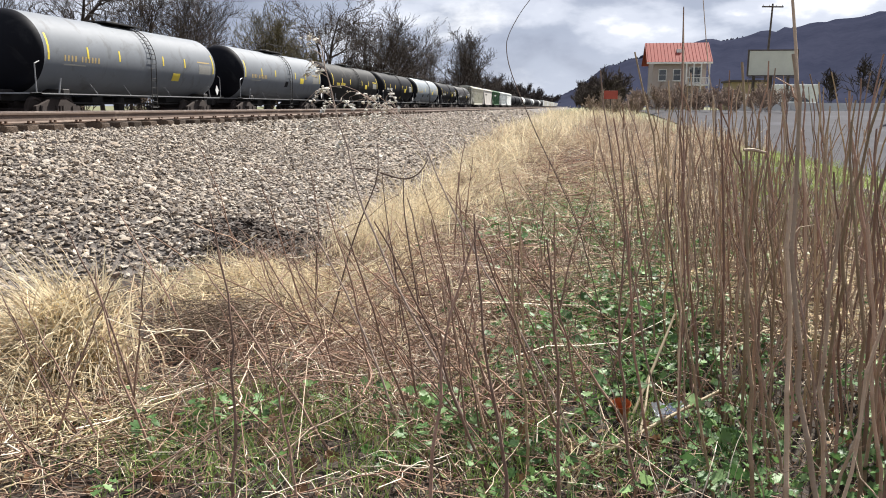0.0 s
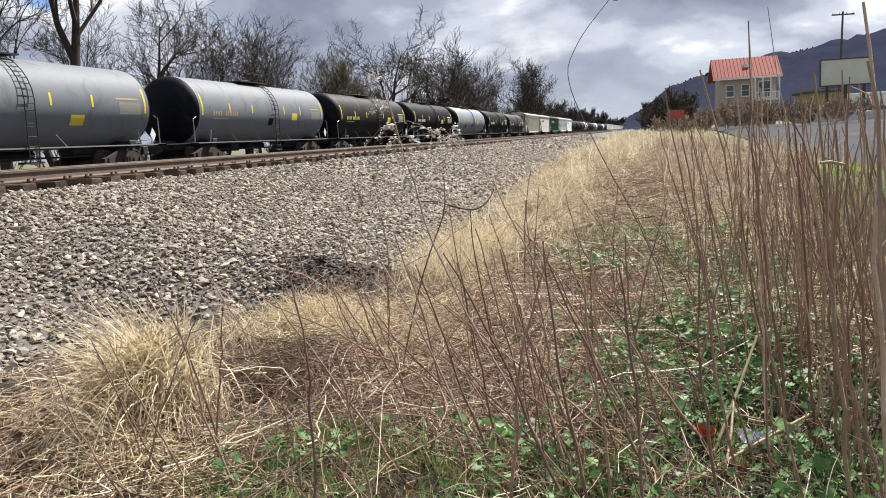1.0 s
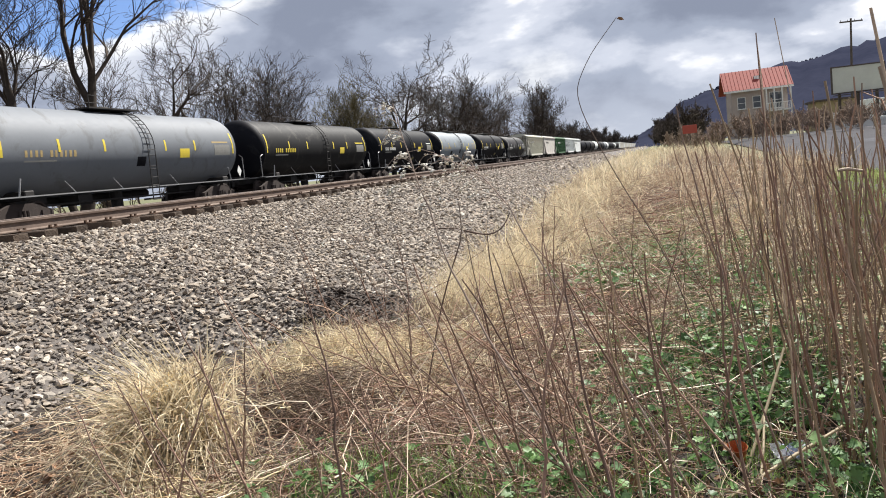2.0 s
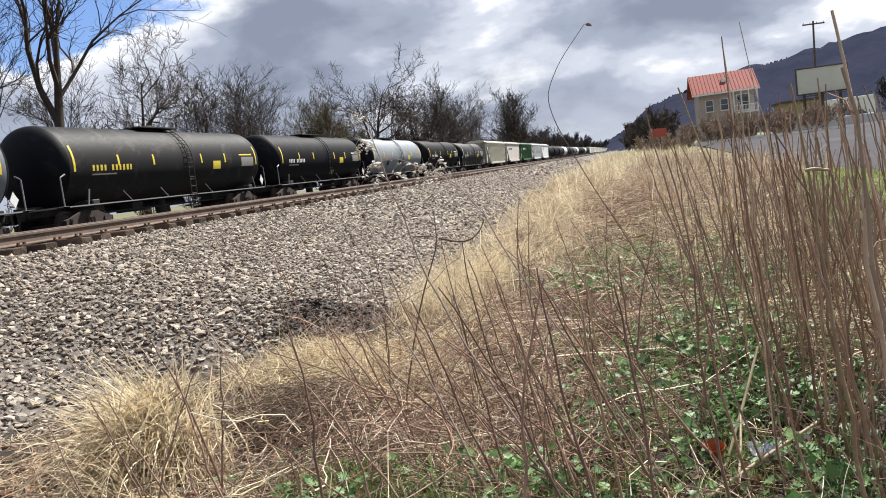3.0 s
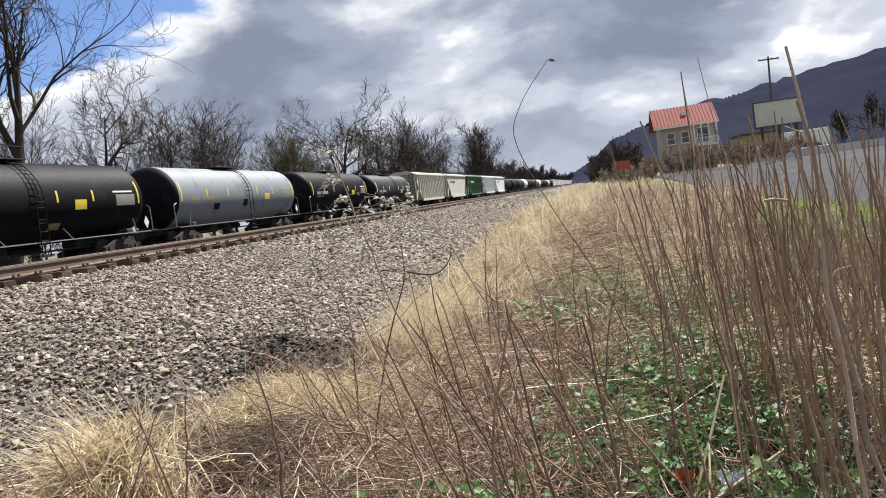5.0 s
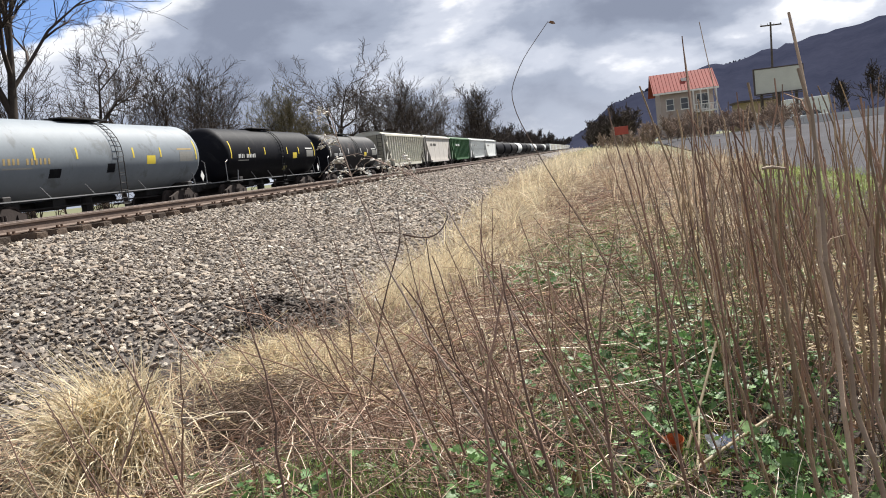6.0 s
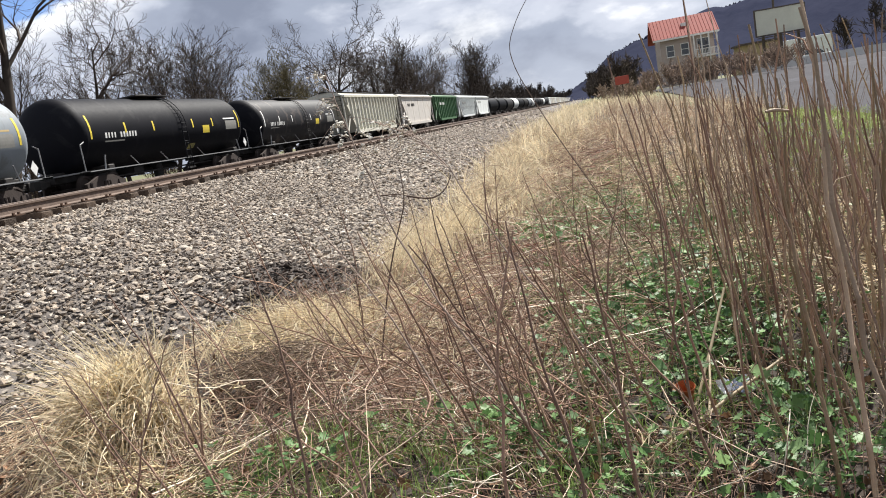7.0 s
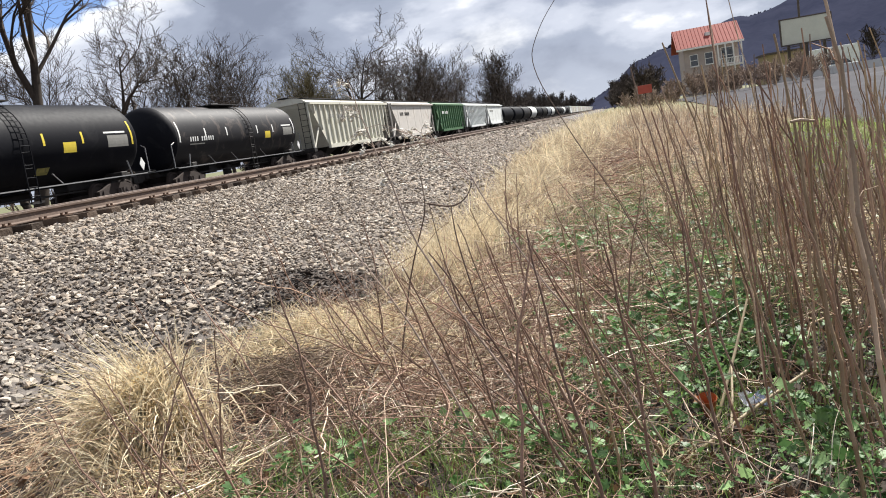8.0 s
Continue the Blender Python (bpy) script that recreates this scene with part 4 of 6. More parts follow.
def build_woods():
    rnd = random.Random(8)
    brush = [(-36 + rnd.uniform(-3, 6), y + rnd.uniform(-2, 2), rnd.uniform(2.4, 5.2)) for y in np.arange(44, 240, 4.2)] + [(-37 + rnd.uniform(-3, 5), y, rnd.uniform(4.5, 8.0)) for y in np.arange(33, 50, 1.6)]
    far_woods("undergrowth", brush, "bare brown brush along the far side of the tracks", "brush", 31, (9, 6, 4), 3, 0.014)
    belt = [(-38 + rnd.uniform(-8, 8), y + rnd.uniform(-8, 8), rnd.uniform(12, 19)) for y in np.arange(240, 760, 7)]
    belt += [(-48 + rnd.uniform(-8, 8), y + rnd.uniform(-4, 4), rnd.uniform(9, 14)) for y in np.arange(110, 300, 8)]
    far_woods("woods", belt, "dense bare woods far down the line", "wood_far", 32)
    beyond = [(-30 + rnd.uniform(-14, 10), y + rnd.uniform(-20, 20), rnd.uniform(14, 20)) for y in np.arange(760, 1800, 22)]
    far_woods("woods", beyond, "hazy bare woods at the vanishing point", "wood_far", 33, (9, 7), 2, 0.05)
    rightside = [(2.2 + rnd.uniform(-1.5, 6), y + rnd.uniform(-6, 6), rnd.uniform(5, 8.5)) for y in np.arange(135, 210, 2.5)]
    far_woods("thicket", rightside, "dark thicket beside the line", "thicket", 34, (12, 9, 6), 3, 0.022)
    slope = [(x + rnd.uniform(-1, 1), 88 + rnd.uniform(-18, 18), rnd.uniform(1.5, 3.4)) for x in np.arange(2.5, 18.5, 0.17)]
    far_woods("thicket", slope, "pale brown brush beside the house", "brush_pale", 35, (9, 7, 4), 3, 0.016)
    edge = [(x, 150 + rnd.uniform(-10, 25), rnd.uniform(6, 11)) for x in np.arange(47, 100, 2.6)]
    far_woods("thicket", edge, "bare trees at the edge of the lot", "wood_far", 36, (9, 7, 4), 3, 0.03)


build_woods()


def build_hill():
    """The wooded ridge beyond the valley's road, and a low one past the tracks' end."""
    az = np.linspace(-8, 75, 170)
    prof = np.interp(az, [-8, -1.5, 0.2, 2.0, 4.3, 6.5, 8.7, 11.7, 15.3, 19, 21.3, 30, 45, 75], [0.1, 0.35, 1.2, 2.55, 3.28, 3.72, 4.10, 4.48, 4.98, 5.5, 5.9, 6.8, 6.8, 5.0])
    rnd = np.random.RandomState(4)
    rough = np.convolve(rnd.normal(0, 0.05, len(az) + 8), np.ones(3) / 3, "same")[4:-4]
    V = []
    dists = np.array([700, 850, 1000, 1150, 1300, 1450, 1600, 1900])
    frac = np.array([0.0, 0.10, 0.30, 0.55, 0.80, 0.96, 1.0, 0.7])
    for a, p, r in zip(az, prof, rough):
        top = math.tan(radians(p + r)) * 1600 + 1.4
        for d, f in zip(dists, frac):
            V.append((d * math.sin(radians(a)), d * math.cos(radians(a)), top * f + rnd.normal(0, 2.0) * (0 < f < 1)))
    n = len(dists)
    i, j = np.meshgrid(np.arange(len(az) - 1), np.arange(n - 1), indexing="ij")
    q = i * n + j
    F = np.stack([q, q + n, q + n + 1, q + 1], -1).reshape(-1, 4)
    tagged(new("hill", mesh_of("hill", V, F, M["hill"], None, True)), "long wooded ridge, distance haze put into its blue-grey colour", "hill", kind="structure")
    # a treed crest line gives the ridge its uneven edge
    paths, rad = [], []
    for k in range(2600):
        a = rnd.uniform(-2, 60)
        p = np.interp(a, az, prof)
        d = rnd.uniform(1560, 1640)
        zt = math.tan(radians(p)) * 1600
        x, y = d * math.sin(radians(a)), d * math.cos(radians(a))
        h = rnd.uniform(2, 7)
        paths.append([(x, y, zt - 4), (x + rnd.normal(0, 1), y, zt + h * 0.5), (x + rnd.normal(0, 1.5), y, zt + h)])
        rad.append([3.0, 2.4, 0.5])
    v, f = tubes(paths, rad, 4)
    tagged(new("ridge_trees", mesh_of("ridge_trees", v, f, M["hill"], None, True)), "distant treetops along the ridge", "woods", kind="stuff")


build_hill()


# ---- ballast ----
def ico_base():
    bm = bmesh.new()
    bmesh.ops.create_icosphere(bm, subdivisions=1, radius=1.0)
    v = np.array([p.co[:] for p in bm.verts])
    f = np.array([[p.index for p in face.verts] for face in bm.faces])
    bm.free()
    return v, f


ICO = ico_base()
OCTA = (np.array([(1, 0, 0), (-1, 0, 0), (0, 1, 0), (0, -1, 0), (0, 0, 1), (0, 0, -1)], dtype=float) ,
        np.array([(0, 2, 4), (2, 1, 4), (1, 3, 4), (3, 0, 4), (2, 0, 5), (1, 2, 5), (3, 1, 5), (0, 3, 5)]))


def stones(name, pts, size, base, mat, seed, rough=0.30):
    """Broken stones: uneven lumps with flat faces, each turned its own way."""
    rnd = np.random.RandomState(seed)
    n = len(pts)
    bv, bf = base
    v = bv[None] * (1 + rnd.normal(0, rough, (n, len(bv), 1)))
    v = v * (size[:, None, None] * rnd.uniform(0.62, 1.25, (n, 1, 3)) * np.array([1.15, 1.15, 0.55]))
    yaw = rnd.uniform(0, math.pi, n)
    q = np.column_stack([np.cos(yaw), rnd.normal(0, 0.20, n), rnd.normal(0, 0.20, n), np.sin(yaw)])
    q /= np.linalg.norm(q, axis=1, keepdims=True)
    w, x, y, z = q.T
    R = np.stack([1 - 2 * (y * y + z * z), 2 * (x * y - w * z), 2 * (x * z + w * y), 2 * (x * y + w * z), 1 - 2 * (x * x + z * z), 2 * (y * z - w * x),
                  2 * (x * z - w * y), 2 * (y * z + w * x), 1 - 2 * (x * x + y * y)], -1).reshape(n, 3, 3)
    v = np.einsum("nij,nkj->nki", R, v) + pts[:, None]
    f = bf[None] + len(bv) * np.arange(n)[:, None, None]
    return mesh_of(name, v.reshape(-1, 3), f.reshape(-1, bf.shape[1]), mat)


PATCH = (-2.72, 6.95)


def patch_at(x, y):
    """How much a spot lies in the dark, washed-in dirt at the foot of the bank (0 to 1)."""
    u = (x - PATCH[0] - 0.25 * (y - PATCH[1])) / 1.28
    v = (y - PATCH[1]) / 1.0
    return smooth(1.05, 0.45, np.hypot(u, v) + 0.12 * np.sin(5 * x + 3 * y))


def grid(x0, x1, y0, y1, step, seed):
    rnd = np.random.RandomState(seed)
    X, Y = np.meshgrid(np.arange(x0, x1, step), np.arange(y0, y1, step), indexing="ij")
    p = np.stack([X.ravel(), Y.ravel()], -1)
    return p + rnd.uniform(-0.45, 0.45, p.shape) * step


def build_ballast():
    rnd = np.random.RandomState(2)
    # near: every stone shaped
    p = grid(-7.2, -2.1, 2.2, 15.0, 0.041, 1)
    x, y = p.T
    keep = (x < toe(y) + 0.12 + 0.25 * rnd.normal(0, 1, len(x)) * (rnd.rand(len(x)) < 0.2)) & (patch_at(x, y) < 0.35 + 0.3 * rnd.rand(len(x)))
    keep &= ~((x > toe(y) - 0.9) & (rnd.rand(len(x)) < 0.12 * smooth(toe(y) - 1.0, toe(y), x)))
    p = p[keep]
    z = ground_z(*p.T) + rnd.uniform(-0.012, 0.022, len(p))
    s = rnd.uniform(0.014, 0.030, len(p)) * (1 + 0.5 * (rnd.rand(len(p)) < 0.12))
    me = stones("ballast", np.column_stack([p, z]), s, ICO, M["stone"], 3)
    tagged(new("ballast", me), "coarse grey-brown crushed stone ballast on the bank", "ballast", kind="stuff")
    p = grid(-7.35, -2.6, 15.0, 44.0, 0.085, 4)
    p = p[p[:, 0] < toe(p[:, 1]) + 0.1]
    z = ground_z(*p.T) + rnd.uniform(-0.015, 0.025, len(p))
    me = stones("ballast", np.column_stack([p, z]), rnd.uniform(0.035, 0.065, len(p)), OCTA, M["stone"], 5, rough=0.2)
    tagged(new("ballast", me), "crushed stone ballast farther down the bank", "ballast", kind="stuff")
    p = grid(-7.5, -3.4, 44.0, 110.0, 0.19, 6)
    z = ground_z(*p.T) + rnd.uniform(-0.02, 0.03, len(p))
    me = stones("ballast", np.column_stack([p, z]), rnd.uniform(0.06, 0.12, len(p)), OCTA, M["stone"], 7, rough=0.2)
    tagged(new("ballast", me), "crushed stone ballast far down the bank", "ballast", kind="stuff")
    # between and beside the ties
    p = grid(-9.9, -7.2, 2.0, 30.0, 0.09, 8)
    p = p[rnd.rand(len(p)) < 0.8]
    z = ground_z(*p.T) + rnd.uniform(0.0, 0.03, len(p))
    me = stones("ballast", np.column_stack([p, z]), rnd.uniform(0.03, 0.055, len(p)), OCTA, M["stone"], 9, rough=0.2)
    tagged(new("ballast", me), "crushed stone between the wooden ties", "ballast", kind="stuff")
    p = grid(-7.2, -3.6, -3.0, 2.2, 0.07, 12)
    p = p[p[:, 0] < toe(p[:, 1]) + 0.1]
    z = ground_z(*p.T) + rnd.uniform(-0.012, 0.022, len(p))
    me = stones("ballast", np.column_stack([p, z]), rnd.uniform(0.03, 0.06, len(p)), OCTA, M["stone"], 13, rough=0.2)
    tagged(new("ballast", me), "crushed stone ballast at the near end of the bank", "ballast", kind="stuff")
    # the dark patch
    p = grid(PATCH[0] - 1.8, PATCH[0] + 1.8, PATCH[1] - 1.6, PATCH[1] + 1.6, 0.034, 10)
    k = patch_at(*p.T)
    p = p[(k > 0.08) & (rnd.rand(len(p)) < 0.35 + 0.65 * k)]
    z = ground_z(*p.T) + rnd.uniform(-0.01, 0.02, len(p))
    s = rnd.uniform(0.010, 0.026, len(p)) * (1 + 0.8 * (rnd.rand(len(p)) < 0.08))
    me = stones("dark_rubble", np.column_stack([p, z]), s, ICO, M["dark_stone"], 11)
    tagged(new("dark_rubble", me), "patch of dark damp dirt and rubble", "rubble", kind="stuff")


build_ballast()


# ---- weeds, straw and leaves ----
def sample(n, fn, x0, x1, y0, y1, seed):
    """n random spots, denser where fn(x, y) is larger (0 to 1)."""
    rnd = np.random.RandomState(seed)
    out = []
    have = 0
    while have < n:
        x, y = rnd.uniform(x0, x1, 4 * n), rnd.uniform(y0, y1, 4 * n)
        k = rnd.rand(4 * n) < fn(x, y)
        out.append(np.column_stack([x[k], y[k]]))
        have += int(k.sum())
    return np.concatenate(out)[:n]


def spot(x, y, cx, cy, rx, ry):
    return np.exp(-(((x - cx) / rx) ** 2 + ((y - cy) / ry) ** 2))


def blades(name, p, height, bend, width, mat, label, category, seed, k=5, lean=None, lift=0.0, sink=0.02):
    """Standing or arching blades: each starts upright and bends over to its own side."""
    rnd = np.random.RandomState(seed)
    n = len(p)
    a = rnd.uniform(0, 2 * math.pi, n)
    d = np.column_stack([np.cos(a), np.sin(a)])
    if lean is not None:
        d = d * 0.55 + lean
        d /= np.linalg.norm(d, axis=1, keepdims=True) + 1e-6
    h = height if isinstance(height, np.ndarray) else np.full(n, height)
    h = h * rnd.uniform(0.55, 1.15, n)
    b = bend * rnd.uniform(0.3, 1.25, n)
    t = np.linspace(0, 1, k)
    ang = b[:, None] * t[None] ** 1.15 + rnd.normal(0, 0.10, n)[:, None]
    step = h[:, None] / (k - 1)
    dx = np.cumsum(np.sin(ang) * step, axis=1) - np.sin(ang[:, :1]) * step
    dz = np.cumsum(np.cos(ang) * step, axis=1) - np.cos(ang[:, :1]) * step
    z0 = ground_z(*p.T) + lift - sink
    path = np.stack([p[:, :1] + d[:, :1] * dx, p[:, 1:] + d[:, 1:] * dx, z0[:, None] + dz], -1)
    path[:, :, :2] += np.cumsum(rnd.normal(0, 0.012, (n, k, 2)), axis=1) * h[:, None, None]
    floor = ground_z(path[..., 0], path[..., 1]) + 0.006 + lift
    path[:, 1:, 2] = np.maximum(path[:, 1:, 2], floor[:, 1:] + rnd.uniform(0, 0.05, (n, 1)))
    r = width * rnd.uniform(0.6, 1.3, n)[:, None] * np.linspace(1, 0.18, k)[None]
    flat = np.column_stack([d[:, 0], d[:, 1], rnd.uniform(-0.3, 0.3, n)]) + rnd.normal(0, 0.5, (n, 3))
    v, f = tubes(path, r, 2, flat)
    return tagged(new(name, mesh_of(name, v, f, M[mat], None, True)), label, category, kind="stuff")


def strands(name, p, length, radius, mat, label, seed, tilt=0.12, k=4, height=0.10, heading=None, wobble=0.06, sides=3):
    """Fallen stalks lying about over one another."""
    rnd = np.random.RandomState(seed)
    n = len(p)
    a = rnd.uniform(0, 2 * math.pi, n) if heading is None else heading + rnd.normal(0, 0.6, n)
    L = length * rnd.uniform(0.4, 1.3, n)
    e = rnd.normal(0, tilt, n)
    t = np.linspace(-0.5, 0.5, k)
    path = np.stack([p[:, :1] + np.cos(a)[:, None] * L[:, None] * t, p[:, 1:] + np.sin(a)[:, None] * L[:, None] * t, L[:, None] * e[:, None] * (t + 0.5)], -1)
    path += np.cumsum(rnd.normal(0, wobble, (n, k, 3)), axis=1) * L[:, None, None] * np.array([1, 1, 0.7])
    path[..., 2] = np.maximum(path[..., 2], 0) + ground_z(path[..., 0], path[..., 1]) + (rnd.rand(n) ** 1.6 * height)[:, None] + 0.004
    r = radius * rnd.uniform(0.5, 1.5, n)[:, None] * np.linspace(1, 0.55, k)[None]
    v, f = tubes(path, r, sides)
    return tagged(new(name, mesh_of(name, v, f, M[mat], None, True)), label, "dry stalks", kind="stuff")


def off_lawn(x, y):
    """0 on the green strip between the weeds and the lot, 1 beside it."""
    return np.where(y > 7.5, smooth(0.19 * y + 0.1, 0.19 * y - 0.5, x), 1.0)


def beyond_toe(x, y, m=0.0):
    return (x > toe(y) + m).astype(float)


def clumped(n, per, fn, x0, x1, y0, y1, sigma, seed):
    """Spots gathered in tufts, with the way each tuft leans."""
    rnd = np.random.RandomState(seed)
    c = sample(n, fn, x0, x1, y0, y1, seed + 1)
    k = rnd.randint(max(1, per // 2), per * 3 // 2 + 1, n)
    idx = np.repeat(np.arange(n), k)
    sg = sigma * rnd.uniform(0.6, 1.5, n)
    p = c[idx] + rnd.normal(0, 1, (len(idx), 2)) * sg[idx][:, None]
    a = rnd.uniform(0, 2 * math.pi, n)
    lean = np.column_stack([np.cos(a), np.sin(a)]) * rnd.uniform(0.1, 1.0, n)[:, None]
    size = rnd.uniform(0.5, 1.35, n)
    return p, lean[idx], size[idx]


def build_straw():
    # the arching clump by the bank
    p = sample(760, lambda x, y: spot(x, y, -2.66, 3.50, 0.15, 0.16), -4.2, -1.8, 2.6, 5.0, 20)
    blades("straw_clump", p, 0.80, 2.0, 0.0064, "straw", "arching clump of pale dry grass", "grass clump", 21, 8, lean=np.array([[-0.22, -0.50]]))
    p = sample(260, lambda x, y: spot(x, y, -2.62, 3.15, 0.18, 0.20), -4.4, -1.4, 2.2, 5.0, 22)
    blades("straw_clump", p, 0.48, 2.4, 0.0046, "straw", "flattened pale dry grass", "grass clump", 23, 6, lean=np.array([[-0.2, -0.6]]))
    # long straws fallen outwards from the clump's crown
    rs = np.random.RandomState(19)
    n = 240
    a = rs.normal(math.radians(252), 0.55, n)
    L = rs.uniform(0.28, 0.75, n)
    tip = np.column_stack([-2.64 + np.cos(a) * L + rs.normal(0, 0.06, n), 3.54 + np.sin(a) * L * 0.8 + rs.normal(0, 0.12, n)])
    crown = np.column_stack([-2.64 + rs.normal(0, 0.12, n), 3.54 + rs.normal(0, 0.11, n), rs.uniform(0.28, 0.56, n)])
    t = np.linspace(0, 1, 6)[None, :, None]
    end = np.column_stack([tip, ground_z(*tip.T) + 0.01])
    path = crown[:, None] * (1 - t) + end[:, None] * t
    path[..., 2] += (np.sin(math.pi * t[..., 0]) * rs.uniform(0.02, 0.20, n)[:, None]) * L[:, None]
    path += rs.normal(0, 0.006, path.shape)
    v, f = tubes(path, rs.uniform(0.0026, 0.0062, n)[:, None] * np.linspace(0.7, 1, 6)[None], 4)
    tagged(new("fallen_straw", mesh_of("fallen_straw", v, f, M["straw"], None, True)), "long pale straws fallen outwards from the clump", "grass", kind="stuff")
    p = sample(46, lambda x, y: spot(x, y, -2.78, 3.62, 0.20, 0.18), -4.2, -1.8, 2.6, 5.0, 24)
    blades("tall_straw", p, 0.62, 0.5, 0.003, "straw", "thin straws standing out of the clump", "grass", 25, 5)
    # low mats along the foot of the bank
    p = sample(2600, lambda x, y: beyond_toe(x, y, -0.1) * np.clip(spot(x, y, -2.55, 5.55, 0.45, 0.36) + 0.12 * spot(x, y, -3.5, 4.9, 0.5, 0.4) + 0.2 * spot(x, y, -1.9, 6.1, 0.45, 0.5), 0, 1), -4.6, -1.2, 4.0, 7.2, 26)
    blades("straw_mat", p, 0.30, 2.2, 0.0044, "straw", "matted pale dry grass at the foot of the bank", "grass", 27, 5, lean=np.array([[0.1, -0.5]]))
    p = sample(2600, lambda x, y: beyond_toe(x, y, -0.1) * np.clip(spot(x, y, -2.02, 7.35, 0.30, 0.50) + spot(x, y, -1.95, 8.7, 0.4, 0.7), 0, 1), -3.2, -0.8, 5.8, 10.5, 28)
    blades("straw_clump", p, 0.55, 1.2, 0.0036, "straw", "upright clump of dry grass beside the dark dirt", "grass clump", 29, 5)
    # the tall verge running along the ballast
    def verge(x, y):
        c = -1.85 + 0.022 * (y - 9)
        return beyond_toe(x, y, 0.0 + 0.02 * (y - 8)) * np.exp(-((x - c) / (0.46 + 0.016 * y)) ** 2)
    p, ln, sz = clumped(150, 22, verge, -3.9, 2.5, 8.3, 20, 0.10, 30)
    blades("verge_grass", p, 0.60 * sz, 1.5, 0.0074, "straw", "tufts of tall pale dry grass along the ballast", "grass", 31, 6, lean=ln)
    p, ln, sz = clumped(360, 16, verge, -4.0, 4.5, 19, 50, 0.20, 32)
    blades("verge_grass", p, 0.66 * sz, 1.3, 0.013, "straw", "tufts of tall dry grass farther along the ballast", "grass", 33, 5, lean=ln)
    p, ln, sz = clumped(240, 16, lambda x, y: beyond_toe(x, y) * smooth(6.0, 3.0, x), -4.5, 6.0, 48, 105, 0.35, 34)
    blades("verge_grass", p, 0.85 * sz, 0.9, 0.022, "straw", "distant dry grass beside the line", "grass", 35, 4, lean=ln)
    # thin pale straws lying between the clump, the mat and the tangle
    p = sample(2300, lambda x, y: beyond_toe(x, y, 0.0) * np.clip(spot(x, y, -2.1, 4.9, 0.5, 0.55) + 0.8 * spot(x, y, -1.6, 6.3, 0.4, 0.8) + 0.6 * spot(x, y, -2.3, 2.7, 0.5, 0.4) + 0.35 * spot(x, y, -1.2, 5.0, 0.5, 0.8), 0, 1) * (1 - 0.95 * spot(x, y, -2.2, 4.25, 0.40, 0.34)), -4.0, -0.4, 2.0, 8.5, 86)
    strands("fallen_straw", p, 0.33, 0.0030, "straw", "thin pale straws lying loosely over the stalks", 87, tilt=0.28, k=6, height=0.16, wobble=0.09)
    # scattered tufts over all the weeds
    p, ln, sz = clumped(330, 13, lambda x, y: beyond_toe(x, y, 0.1) * off_lawn(x, y) * (0.25 + 0.75 * smooth(3.0, 9.0, y)), -4.0, 4.5, 2.3, 13, 0.06, 36)
    blades("thin_grass", p, 0.36 * sz, 1.7, 0.0030, "straw", "scattered tufts of thin dry grass among the weeds", "grass", 37, 5, lean=ln)
    p, ln, sz = clumped(80, 13, lambda x, y: beyond_toe(x, y, 0.5) * off_lawn(x, y), -2.0, 4.5, 7.5, 30, 0.10, 53)
    blades("verge_tufts", p, 0.46 * sz, 1.6, 0.0075, "straw", "loose tufts of tan grass over the verge", "grass", 54, 5, lean=ln)
    p, ln, sz = clumped(280, 12, lambda x, y: beyond_toe(x, y, 0.6) * off_lawn(x, y) * smooth(3.4, 2.0, x), -2.6, 4.5, 9, 26, 0.12, 38)
    blades("brown_weeds", p, 0.48 * sz, 1.5, 0.0080, "tan", "tan and brown dead weeds along the verge", "weeds", 39, 5, lean=ln)
    p, ln, sz = clumped(210, 14, lambda x, y: smooth(0.0, 0.8, x) * np.where(y < 26, smooth(0.20 * y + 0.4, 0.20 * y - 0.6, x), 1.0), 0.2, 6.0, 12, 48, 0.22, 68)
    blades("brown_weeds", p, 0.72 * sz, 0.8, 0.012, "tan", "tall tan dead weeds between verge and lot", "weeds", 69, 5, lean=ln)
    # short dead stems bristling out of the fallen stalks
    p, ln, sz = clumped(420, 9, lambda x, y: beyond_toe(x, y, 0.3) * np.clip(0.35 + spot(x, y, -0.8, 4.8, 1.0, 1.5), 0, 1), -3.4, 3.4, 2.2, 9.5, 0.10, 51)
    blades("dead_weeds", p, 0.30 * sz, 0.9, 0.0022, "litter", "short bristling reddish-brown dead weeds", "weeds", 52, 5, lean=ln)


build_straw()


